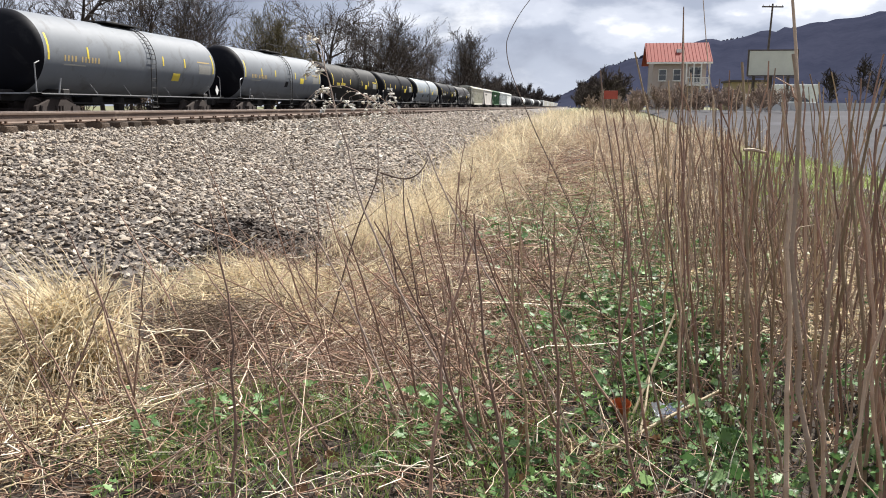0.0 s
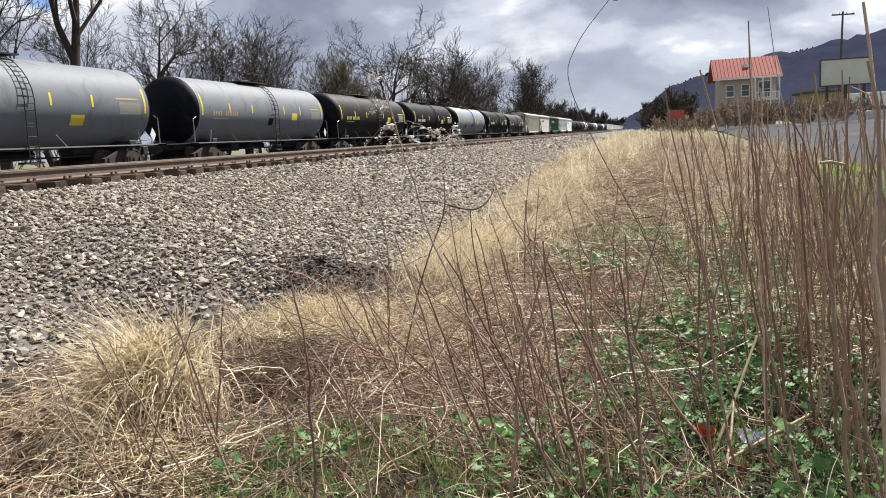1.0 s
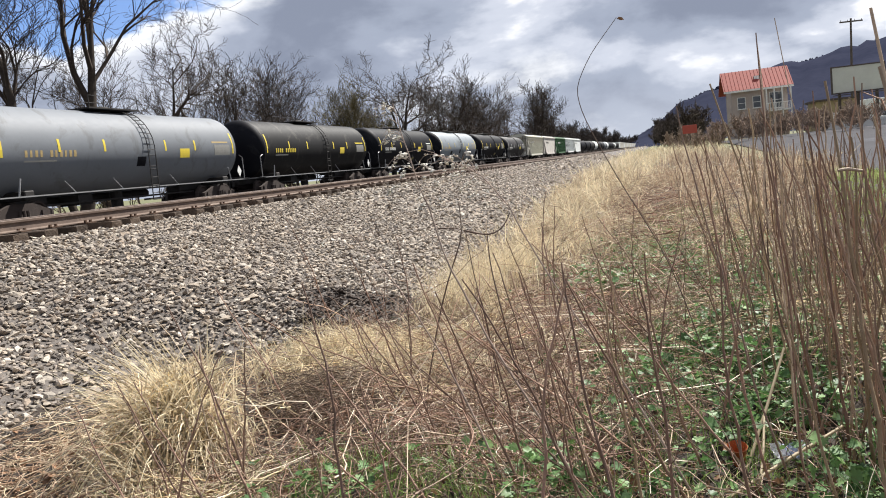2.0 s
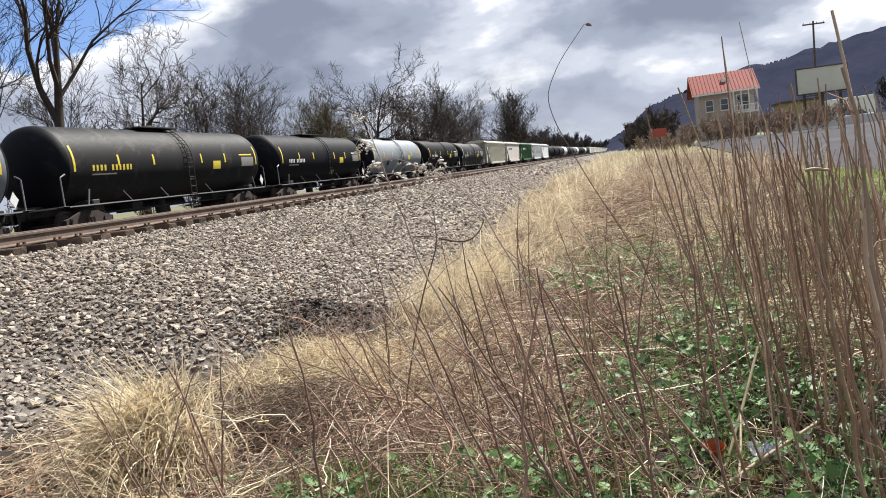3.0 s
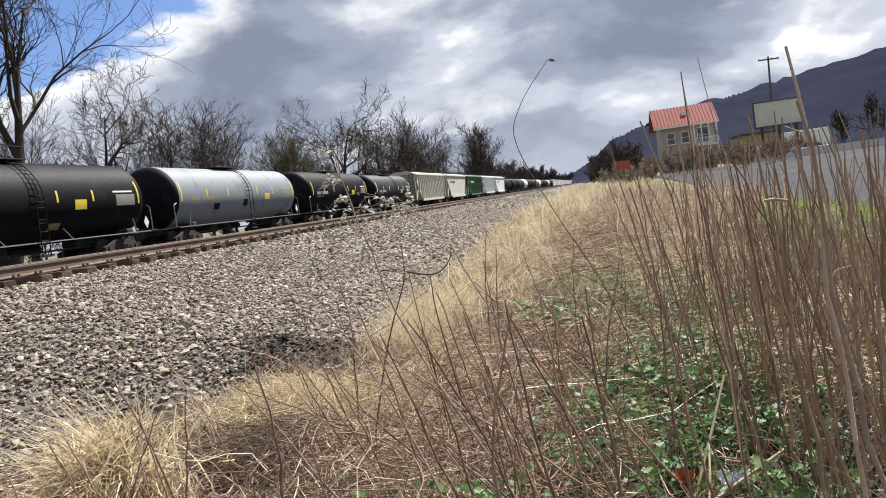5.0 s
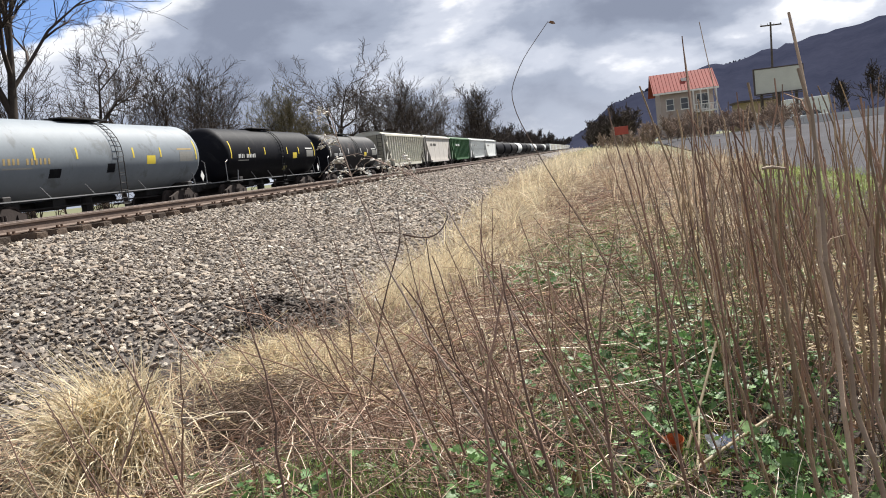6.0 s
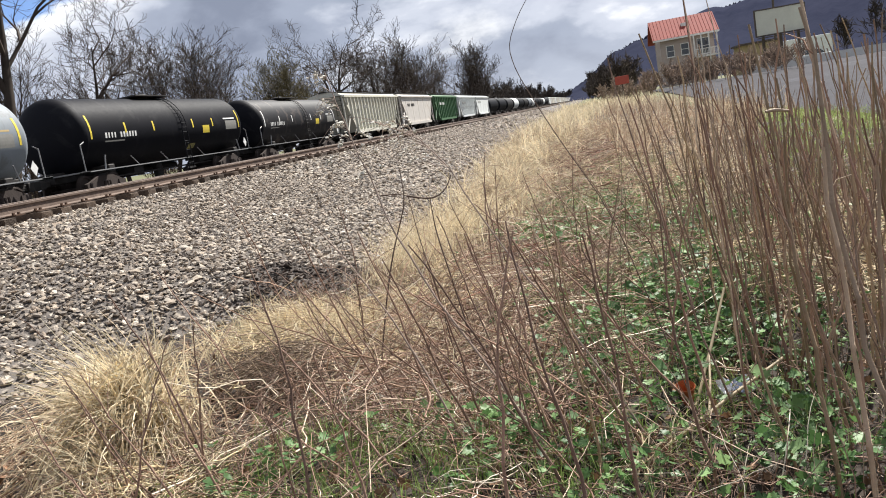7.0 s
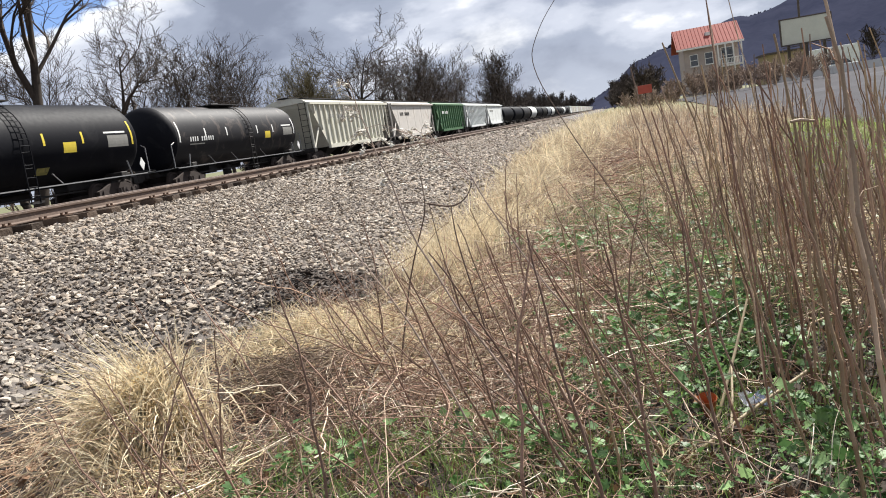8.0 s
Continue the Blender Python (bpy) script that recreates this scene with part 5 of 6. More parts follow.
def build_litter():
    def mat(x, y):
        return beyond_toe(x, y, 0.15) * np.clip(0.25 + spot(x, y, -0.9, 4.6, 0.9, 1.3) + 0.7 * spot(x, y, -0.3, 7.0, 1.2, 2.0) + 0.4 * spot(x, y, -1.5, 3.3, 0.8, 0.8), 0, 1) * (1 - 0.95 * spot(x, y, 0.28, 3.34, 0.22, 0.17)) * (1 - 0.6 * spot(x, y, 0.4, 4.5, 0.55, 1.2)) * (1 - 0.55 * smooth(0.2, 0.8, x) * smooth(5.5, 4.0, y)) * (1 - 0.8 * smooth(-2.7, -3.1, x)) * (1 - 0.6 * spot(x, y, -2.1, 4.9, 0.5, 0.5)) * (0.15 + 0.85 * (np.sin(6.3 * x + 2.2 * y + np.sin(3 * y)) * np.sin(5.1 * y - 3.7 * x + np.sin(4 * x)) > -0.22))
    p = sample(11500, mat, -4.0, 3.6, 1.7, 11.0, 40)
    strands("fallen_stalks", p, 0.27, 0.0022, "litter", "tangle of fallen reddish-brown weed stalks", 41, tilt=0.30, k=6, height=0.13, wobble=0.11)
    p, ln, sz = clumped(300, 12, mat, -3.0, 3.0, 2.0, 9.0, 0.13, 75)
    blades("bramble_tangle", p, 0.46 * sz, 2.3, 0.0024, "litter", "low arching brown brambles woven through fallen stalks", "brambles", 76, 7, lean=ln)
    p = sample(1700, mat, -4.0, 3.6, 1.7, 12.0, 42)
    strands("fallen_stalks", p, 0.75, 0.0034, "litter", "longer fallen stalks lying over the weeds", 43, tilt=0.36, k=6, height=0.20, wobble=0.05)
    p = sample(3600, lambda x, y: beyond_toe(x, y, 0.2) * off_lawn(x, y), -3.0, 6.0, 9.5, 26, 44)
    strands("fallen_stalks", p, 0.7, 0.005, "tan", "fallen stalks farther along the verge", 45, tilt=0.3, height=0.3)
    p = sample(650, lambda x, y: np.clip(0.8 * spot(x, y, 0.0, 8.2, 0.7, 0.8) + spot(x, y, 0.1, 11.0, 0.7, 1.3) + 0.9 * spot(x, y, -0.7, 6.2, 0.5, 0.8) + spot(x, y, -0.1, 15.0, 0.8, 2.4), 0, 1), -2.0, 3.0, 4.5, 19.0, 77)
    strands("fallen_stalks", p, 0.55, 0.0052, "red_stalk", "dull reddish stalks fallen in drifts", 78, tilt=0.25, k=6, height=0.28, wobble=0.08)
    p = sample(2600, lambda x, y: np.clip(spot(x, y, 1.6, 5.6, 0.9, 1.2) + spot(x, y, 2.0, 8.0, 0.9, 1.6) + 0.8 * spot(x, y, 1.2, 10.5, 0.9, 2.0), 0, 1) * off_lawn(x, y), 0.3, 4.0, 3.5, 14.0, 98)
    strands("pale_stalks", p, 0.42, 0.0042, "straw", "pale straw lying among the canes", 99, tilt=0.22, k=5, height=0.20, wobble=0.08)
    p = sample(230, lambda x, y: spot(x, y, 0.45, 5.8, 1.0, 0.9), -1.0, 2.2, 3.6, 8.0, 46)
    strands("pale_stalks", p, 0.85, 0.0036, "straw", "pale straws fallen across the green leaves", 47, tilt=0.10, height=0.16, heading=0.25, wobble=0.03)
    p = sample(2000, lambda x, y: beyond_toe(x, y, 0.0) * np.clip(spot(x, y, -3.3, 2.9, 0.7, 0.8) + spot(x, y, -3.6, 3.9, 0.5, 0.6), 0, 1), -4.6, -1.8, 1.6, 5.2, 79)[:1100]
    strands("fallen_stalks", p, 0.30, 0.0034, "tan", "flattened tan stalks at the bank's foot", 82, tilt=0.10, k=5, height=0.05, wobble=0.10)
    p = sample(900, lambda x, y: beyond_toe(x, y, 0.0) * np.clip(spot(x, y, -3.3, 2.9, 0.8, 0.9), 0, 1), -4.6, -1.8, 1.6, 5.2, 83)
    leaf_carpet("dry_leaves", p, 0.022, "dead_leaf", "small brown leaf scraps at the foot of the bank", "dead leaves", 84, 0.03, 0.5)
    p = sample(650, lambda x, y: spot(x, y, -2.2, 4.2, 0.26, 0.24), -3.2, -1.2, 3.2, 5.4, 96)
    strands("fallen_stalks", p, 0.30, 0.0030, "brush", "matted dark brown stalks in a hollow beside straw", 97, tilt=0.2, k=6, height=0.22, wobble=0.10)
    # round and behind the standpoint
    p = sample(1500, lambda x, y: beyond_toe(x, y, 0.2) * (y < 1.9), -4.2, 4.0, -3.0, 1.9, 55)
    strands("fallen_stalks", p, 0.34, 0.0024, "litter", "sparse fallen stalks on trodden soil", 56, tilt=0.05, height=0.04, wobble=0.10)
    p = sample(900, lambda x, y: beyond_toe(x, y, 0.2) * (np.hypot(x, y) > 0.5) * (y < 1.9), -4.2, 4.0, -3.0, 1.9, 57)
    blades("thin_grass", p, 0.16, 1.8, 0.003, "straw", "short dry grass on trodden soil", "grass", 58, 4)
    # dry leaves
    rnd = np.random.RandomState(48)
    p = sample(1900, lambda x, y: beyond_toe(x, y, 0.2) * (0.4 + 0.6 * spot(x, y, 0.6, 3.2, 1.5, 1.2)), -3.5, 3.5, 1.8, 8.0, 49)
    leaf_carpet("dry_leaves", p, 0.028, "dead_leaf", "curled brown dead leaves on the soil", "dead leaves", 50, 0.06, 0.9)


LEAF_OUT = [(0.0, -0.34), (0.36, -0.70), (0.66, -0.40), (0.56, -0.06), (0.98, 0.04), (0.84, 0.40), (0.52, 0.42), (0.52, 0.84), (0.20, 0.80), (0.0, 1.12)]


def leaf_carpet(name, p, size, mat, label, category, seed, lift, tilt):
    """Many small lobed leaves, folded along the middle, each tilted its own way."""
    rnd = np.random.RandomState(seed)
    n = len(p)
    half = np.array([(x, y, 0.22 * x) for x, y in LEAF_OUT])
    other = half[1:-1] * np.array([-1, 1, 1])
    base = np.concatenate([half, other])
    m = len(LEAF_OUT)
    fr = list(range(m))
    fl = [m - 1] + [m + i for i in range(m - 3, -1, -1)] + [0]
    # fans from the midrib
    tri = [(0, i, i + 1) for i in range(1, m - 1)] + [(0, fl[i], fl[i + 1]) for i in range(0, len(fl) - 2)]
    tri = np.array(tri)
    s = size * rnd.uniform(0.55, 1.35, n)
    a, b, c = rnd.uniform(0, 2 * math.pi, n), rnd.normal(0, tilt, n), rnd.normal(0, tilt, n)
    ca, sa, cb, sb, cc, sc = np.cos(a), np.sin(a), np.cos(b), np.sin(b), np.cos(c), np.sin(c)
    Rz = np.zeros((n, 3, 3)); Rz[:, 0, 0], Rz[:, 0, 1], Rz[:, 1, 0], Rz[:, 1, 1], Rz[:, 2, 2] = ca, -sa, sa, ca, 1
    Rx = np.zeros((n, 3, 3)); Rx[:, 0, 0], Rx[:, 1, 1], Rx[:, 1, 2], Rx[:, 2, 1], Rx[:, 2, 2] = 1, cb, -sb, sb, cb
    Ry = np.zeros((n, 3, 3)); Ry[:, 1, 1], Ry[:, 0, 0], Ry[:, 0, 2], Ry[:, 2, 0], Ry[:, 2, 2] = 1, cc, sc, -sc, cc
    R = Rz @ Rx @ Ry
    v = np.einsum("nij,kj->nki", R, base) * s[:, None, None]
    z = ground_z(*p.T) + 0.012 + rnd.rand(n) ** 0.8 * lift
    v += np.column_stack([p, z])[:, None]
    f = tri[None] + len(base) * np.arange(n)[:, None, None]
    return tagged(new(name, mesh_of(name, v.reshape(-1, 3), f.reshape(-1, 3), M[mat], None, True)), label, category, kind="stuff")


def build_leaves():
    def green(x, y):
        k = 1.2 * spot(x, y, 0.18, 4.3, 0.50, 0.9) + 1.0 * spot(x, y, 0.55, 5.7, 0.6, 0.9) + 0.8 * spot(x, y, 0.9, 7.2, 0.8, 0.9) + 0.4 * spot(x, y, 0.2, 2.8, 0.5, 0.45) + 0.7 * spot(x, y, -0.45, 3.1, 0.35, 0.25) + 0.12 * spot(x, y, -1.7, 3.1, 0.4, 0.25)
        k += 0.7 * spot(x, y, 0.5, 8.2, 0.7, 0.8) + 0.12 * spot(x, y, -1.35, 2.6, 0.5, 0.4) + 0.6 * spot(x, y, 1.2, 3.0, 0.8, 0.8) + 0.5 * spot(x, y, -0.1, 5.3, 0.3, 0.3) + 0.8 * spot(x, y, 0.2, 10, 0.9, 1.8) + 0.5 * spot(x, y, -0.5, 8.2, 0.5, 0.8)
        return np.clip(k, 0, 1) * (0.25 + 0.75 * (np.sin(7 * x + 2 * y) * np.sin(6 * y - 3 * x) > -0.25)) * beyond_toe(x, y, 0.3) * (1 - 0.97 * spot(x, y, 0.28, 3.28, 0.22, 0.20))
    p, _, _ = clumped(1250, 9, green, -2.6, 3.0, 1.9, 12.5, 0.05, 60)
    leaf_carpet("ground_ivy", p, 0.0235, "leaf", "low green lobed leaves growing through the stalks", "ground cover", 61, 0.17, 0.5)
    p, _, _ = clumped(220, 8, green, -2.6, 3.0, 1.9, 9.0, 0.06, 62)
    leaf_carpet("ground_ivy", p, 0.031, "leaf", "larger green lobed leaves in loose patches", "ground cover", 63, 0.20, 0.5)
    p = sample(15000, lambda x, y: np.clip(spot(x, y, -1.45, 2.85, 0.6, 0.5) + 0.5 * spot(x, y, 0.3, 5.5, 1.0, 1.2) + 0.6 * spot(x, y, -0.6, 2.7, 0.6, 0.4) + 1.0 * spot(x, y, 0.1, 9.5, 0.7, 2.0) + 0.8 * spot(x, y, 0.5, 12.5, 0.8, 2.0) + 0.5 * spot(x, y, 0.1, 3.3, 0.9, 0.6), 0, 1) * (0.2 + 0.8 * (np.sin(9 * x + 4 * y) * np.sin(7 * y - 5 * x) > -0.15)), -3.0, 2.5, 1.8, 16, 64)
    blades("green_grass", p, 0.21, 1.3, 0.0030, "blade", "fresh green grass among dry stalks", "grass", 65, 5)
    p = sample(9000, lambda x, y: smooth(0.19 * y - 0.4, 0.19 * y + 0.3, x) * smooth(7.0, 5.8, x), 1.6, 7.0, 8, 26, 66)
    blades("green_grass", p, 0.20, 1.2, 0.009, "lawn", "mown green grass strip beside the lot", "grass", 67, 4)


build_litter()
build_leaves()


# ---- standing canes ----
def cane_mesh(seed, height, r, twigs=0, bend=0.10, split=False, taper=0.62):
    """A dry hollow cane: slightly bent, with swollen joints and a broken tip, and a few side twigs."""
    rnd = np.random.RandomState(seed)
    k = 13
    t = np.linspace(0, 1, k)
    a = rnd.uniform(0, 2 * math.pi)
    off = bend * height * t ** 1.7
    path = np.column_stack([np.cos(a) * off, np.sin(a) * off, height * t])
    path[:, :2] += np.cumsum(rnd.normal(0, 0.006, (k, 2)), axis=0) * height
    # joints: three rings close together
    pts, rad = [], []
    for i in range(k):
        rr = r * (1 - taper * t[i])
        if 0 < i < k - 1 and i % 2 == 0:
            dirn = (path[i + 1] - path[i]) / np.linalg.norm(path[i + 1] - path[i])
            for o, g in ((-0.006, 1.0), (0.0, 1.32), (0.006, 1.0)):
                pts.append(path[i] + dirn * o)
                rad.append(rr * g)
        else:
            pts.append(path[i])
            rad.append(rr)
    v, f = tubes(np.array([pts]), np.array([rad]), 6)
    V, F, off_ = [v], [f], len(v)
    tp, tr = [], []
    for j in range(twigs):
        i = rnd.randint(4, k - 1)
        b = rnd.uniform(0, 2 * math.pi)
        L = rnd.uniform(0.08, 0.30) * (1.2 - t[i])
        d = np.array([np.cos(b) * 0.7, np.sin(b) * 0.7, rnd.uniform(0.4, 1.0)])
        s = np.linspace(0, 1, 4)[:, None]
        q = path[i] + d * L * s + np.array([0, 0, 0.3 * L]) * s ** 2 + rnd.normal(0, 0.012, (4, 3)) * s
        tp.append(q)
        tr.append(r * 0.34 * np.linspace(1, 0.4, 4))
    if split:
        return v, f, [tubes(np.array([a_]), np.array([b_]), 4) for a_, b_ in zip(tp, tr)]
    if tp:
        v, f = tubes(np.array(tp), np.array(tr), 4)
        V.append(v)
        F.append(f + off_)
    return np.concatenate(V), np.concatenate(F)


def cane_kind(name, mat, *args, taper=0.62):
    """The meshes of one kind of cane: its stem, and each of its side twigs."""
    v, f, tw = cane_mesh(*args, split=True, taper=taper)
    return mesh_of(name, v, f, M[mat], None, True), [mesh_of("side_twig", a, b, M[mat], None, True) for a, b in tw]


def put_cane(name, kind, m, label, category, group):
    ob = new(name, kind[0])
    ob.matrix_world = m
    for me in kind[1]:
        part("side_twig", me, None, ob)
    return tagged(ob, label, category, group)


def build_canes():
    rnd = random.Random(70)
    kinds, thick = [], []
    for i in range(14):
        h = 0.90 + 0.066 * i
        kinds.append(cane_kind("cane", "cane", 100 + i, h, 0.0056 + 0.00024 * i, i % 4, rnd.uniform(0.02, 0.14), taper=0.5))
    p = sample(185, lambda x, y: np.clip(1.3 * spot(x, y, 0.60, 4.4, 0.26, 1.2) + 0.7 * spot(x, y, 0.9, 7.0, 0.5, 1.2) + spot(x, y, 1.05, 3.5, 0.45, 0.9) + 0.9 * spot(x, y, 1.3, 5.2, 0.55, 1.3) + 0.5 * spot(x, y, 1.9, 6.8, 0.8, 1.4), 0, 1) * smooth(0.25, 0.55, x) * (x < 0.62 * y + 0.15), 0.25, 4.0, 2.1, 9.0, 71)
    for x, y in p:
        kind = kinds[min(13, int(rnd.random() ** 0.9 * 14))]
        m = pose(x, y, float(ground_z(x, y)) - 0.03, rnd.gauss(0, 6), rnd.gauss(-4.0, 7.0), 0) @ pose(0, 0, 0, 0, 0, rnd.uniform(0, 360))
        put_cane("dry_cane", kind, m, "tall dry brown weed cane standing in the thicket", "weed cane", "dry canes of the thicket")
    for i in range(26):
        x = rnd.uniform(0.58, 1.5)
        y = x * 1.35 + rnd.uniform(0.75, 1.7)
        if i < 6:
            thick.append(cane_kind("thick_cane", "cane", 160 + i, rnd.uniform(1.15, 1.65), rnd.uniform(0.0060, 0.0088), rnd.randint(0, 2), rnd.uniform(0.02, 0.09), taper=0.40))
        m = pose(x, y, float(ground_z(x, y)) - 0.03, rnd.gauss(0, 5), rnd.gauss(-1.0, 5.0), 0) @ pose(0, 0, 0, 0, 0, rnd.uniform(0, 360))
        put_cane("dry_cane", thick[i % 6], m, "thick dry brown weed cane at the thicket's edge", "weed cane", "dry canes of the thicket")
    # finer and farther canes, past counting
    V, F, off = [], [], 0
    p = sample(400, lambda x, y: np.clip(1.2 * spot(x, y, 0.9, 3.6, 0.5, 0.9) + spot(x, y, 1.4, 5.0, 0.8, 1.8) + 0.6 * spot(x, y, 1.8, 8.5, 0.9, 2.2) + 0.25 * spot(x, y, 0.2, 6, 0.8, 2), 0, 1) * (x < 0.62 * y + 0.2), -0.6, 5.0, 2.6, 12.0, 72)
    rs = np.random.RandomState(73)
    for i, (x, y) in enumerate(p):
        v, f = cane_mesh(300 + i, rs.uniform(0.35, 1.45), rs.uniform(0.0018, 0.0042), rs.randint(2, 7), rs.uniform(0.05, 0.35))
        m = np.array(pose(x, y, float(ground_z(x, y)) - 0.02, rs.normal(0, 12), rs.normal(-4, 13), 0))
        V.append(v @ m[:3, :3].T + m[:3, 3])
        F.append(f + off)
        off += len(v)
    tagged(new("cane_thicket", mesh_of("cane_thicket", np.concatenate(V), np.concatenate(F), M["cane_many"], None, True)), "fine dry stems filling the cane thicket", "weeds", kind="stuff")


build_canes()


def build_stems():
    """Thin branching stems before the bank and over the fallen stalks."""
    rnd = random.Random(80)
    kinds = []
    for i in range(10):
        kinds.append(cane_kind("stem", "twig", 200 + i, 0.50 + 0.075 * i, 0.0040 + 0.00038 * i, 4 + i % 5, 0.12 + 0.02 * (i % 4)))
    spots = [(-1.22, 2.2, 8, 2), (-0.95, 2.15, 4, -3), (-0.52, 2.2, 8, 1), (-0.09, 2.25, 9, 1), (-0.22, 2.3, 9, -14), (-0.35, 2.6, 9, -16), (-0.02, 2.9, 9, -20), (0.05, 3.2, 8, -18),
             (-0.28, 3.0, 8, -24), (0.2, 2.6, 8, -10), (-0.7, 3.1, 6, -8), (-1.7, 2.6, 5, -20), (-1.9, 2.3, 4, -30)]
    q = sample(88, lambda x, y: beyond_toe(x, y, 0.3) * np.clip(spot(x, y, -0.3, 3.6, 0.8, 1.2) + 0.5 * spot(x, y, -1.4, 3.6, 0.9, 1.2) + 0.5 * spot(x, y, 0.1, 6.0, 0.9, 1.5) + 0.15, 0, 1), -3.2, 0.8, 2.4, 8.5, 81)
    spots += [(x, y, rnd.randint(0, 9), rnd.gauss(-15, 15)) for x, y in q]
    for x, y, kind, tip in spots:
        m = pose(x, y, float(ground_z(x, y)) - 0.02, rnd.gauss(0, 8), tip, 0) @ pose(0, 0, 0, 0, 0, rnd.uniform(0, 360))
        put_cane("dry_weed", kinds[kind], m, "thin branching dry weed with side twigs", "weed", "dry branching weeds")


build_stems()


def build_single_canes():
    """Canes that stand out from the rest: foot, tip and thickness of each."""
    rows = [((0.38, 2.83), (0.28, 3.08, 1.84), 0.0042), ((0.41, 3.05), (0.37, 3.31, 1.87), 0.0042), ((0.47, 2.65), (0.08, 2.79, 1.65), 0.0055),
            ((0.70, 2.08), (0.45, 2.25, 1.61), 0.0095), ((0.62, 2.27), (0.57, 2.52, 1.81), 0.0088), ((0.55, 2.46), (0.49, 2.68, 1.64), 0.0080),
            ((0.64, 3.42), (0.53, 3.68, 1.96), 0.0035), ((0.27, 3.00), (0.06, 3.03, 1.43), 0.0060), ((0.36, 3.14), (0.0, 3.28, 1.63), 0.0050),
            ((-0.28, 3.56), (-0.34, 3.60, 0.93), 0.0068), ((-0.66, 3.63), (-0.89, 3.64, 1.03), 0.0055), ((-0.06, 3.18), (-0.88, 3.10, 0.80), 0.0055),
            ((-0.76, 3.48), (-1.21, 3.51, 0.88), 0.0050), ((-0.40, 2.96), (-0.70, 3.02, 1.02), 0.0058), ((-0.22, 2.78), (-0.30, 2.92, 1.05), 0.0068),
            ((-0.46, 2.81), (-0.56, 2.90, 0.81), 0.0050), ((-2.52, 3.0), (-2.87, 2.99, 0.37), 0.0070)]
    for i, ((x, y), tip, r) in enumerate(rows):
        foot = Vector((x, y, float(ground_z(x, y)) - 0.02))
        d = Vector(tip) - foot
        kind = cane_kind("cane", "cane", 400 + i, d.length, r, 2 + 2 * (i > 8), 0.02, taper=0.5)
        m = Matrix.Translation(foot) @ d.to_track_quat("Z", "Y").to_matrix().to_4x4()
        put_cane("dry_cane", kind, m, "tall single weed cane with a broken tip" if i < 9 else "leaning brown weed cane over fallen stalks", "weed cane", "single canes")
    # a snapped-off piece hanging across one of them
    piece = np.array([[(0.445, 2.50, 1.340), (0.475, 2.505, 1.341), (0.515, 2.51, 1.332)]])
    v, f = tubes(piece, np.array([[0.0045, 0.0055, 0.004]]), 7)
    tagged(new("snapped_cane", mesh_of("snapped_cane", v, f, M["cane"], None, True)), "pale snapped piece of cane caught across canes", "broken cane")


build_single_canes()


def smooth_path(pts, k):
    """A path of k points through a few corners, rounded off."""
    p = np.array(pts, dtype=float)
    u = np.linspace(0, len(p) - 1, k)
    q = np.column_stack([np.interp(u, range(len(p)), p[:, c]) for c in range(3)])
    for _ in range(2):
        q[1:-1] = (q[:-2] + 2 * q[1:-1] + q[2:]) / 4
    return q


def build_seed_plant(pts, seed, tufted=1.0, reach=0.38, low=0.45):
    """A tall leaning dry stem; its arching side twigs carry small pale seed tufts. pts: the stem's bends, from the ground up."""
    rnd = np.random.RandomState(seed)
    at0 = Vector(pts[0])
    plant = tagged(empty("seed_plant", at0), "tall leaning dry weed with pale fluffy seed tufts", "weed", "seed plants before the bank")
    k = 17
    t = np.linspace(0, 1, k)
    main = smooth_path(pts, k) - np.array(at0) + rnd.normal(0, 0.003, (k, 3))
    main[0, 2] = -0.02
    v, f = tubes(main[None], np.linspace(0.0058, 0.0018, k)[None], 6)
    part("stem", mesh_of("stem", v, f, M["twig_pale"], None, True), None, plant)
    bare, bare_r, tips = [], [], []
    for i in range(22):
        u = rnd.uniform(low, 0.99)
        at = np.array([np.interp(u, t, main[:, c]) for c in range(3)])
        ang = rnd.normal(math.pi, 1.15)
        L = rnd.uniform(0.25, 1.0) * reach
        q_ = np.linspace(0, 1, 6)[:, None]
        q = at + np.array([math.cos(ang), 0.6 * math.sin(ang), 0.75]) * L * q_ - np.array([0, 0, 0.85]) * L * q_ ** 2.2 + rnd.normal(0, 0.006, (6, 3)) * q_
        bare.append(q)
        bare_r.append(np.linspace(0.0014, 0.0008, 6))
        for j in range(int(rnd.choice((0, 5, 13)) * tufted)):
            uu = rnd.uniform(0.35, 1.0) * 5
            n = min(4, int(uu))
            tips.append(q[n] + (q[n + 1] - q[n]) * (uu - n) + rnd.normal(0, 0.005, 3))
    v, f = tubes(np.array(bare), np.array(bare_r), 3)
    tagged(part("side_twig", mesh_of("side_twigs", v, f, M["twig_pale"], None, True), None, plant), kind="stuff")
    me = stones("seed_tufts", np.array(tips), rnd.uniform(0.0030, 0.0085, len(tips)), ICO, M["seed"], seed + 1, rough=0.35)
    tagged(part("seed_head", me, None, plant, "pale fluffy seed tufts"), kind="stuff")


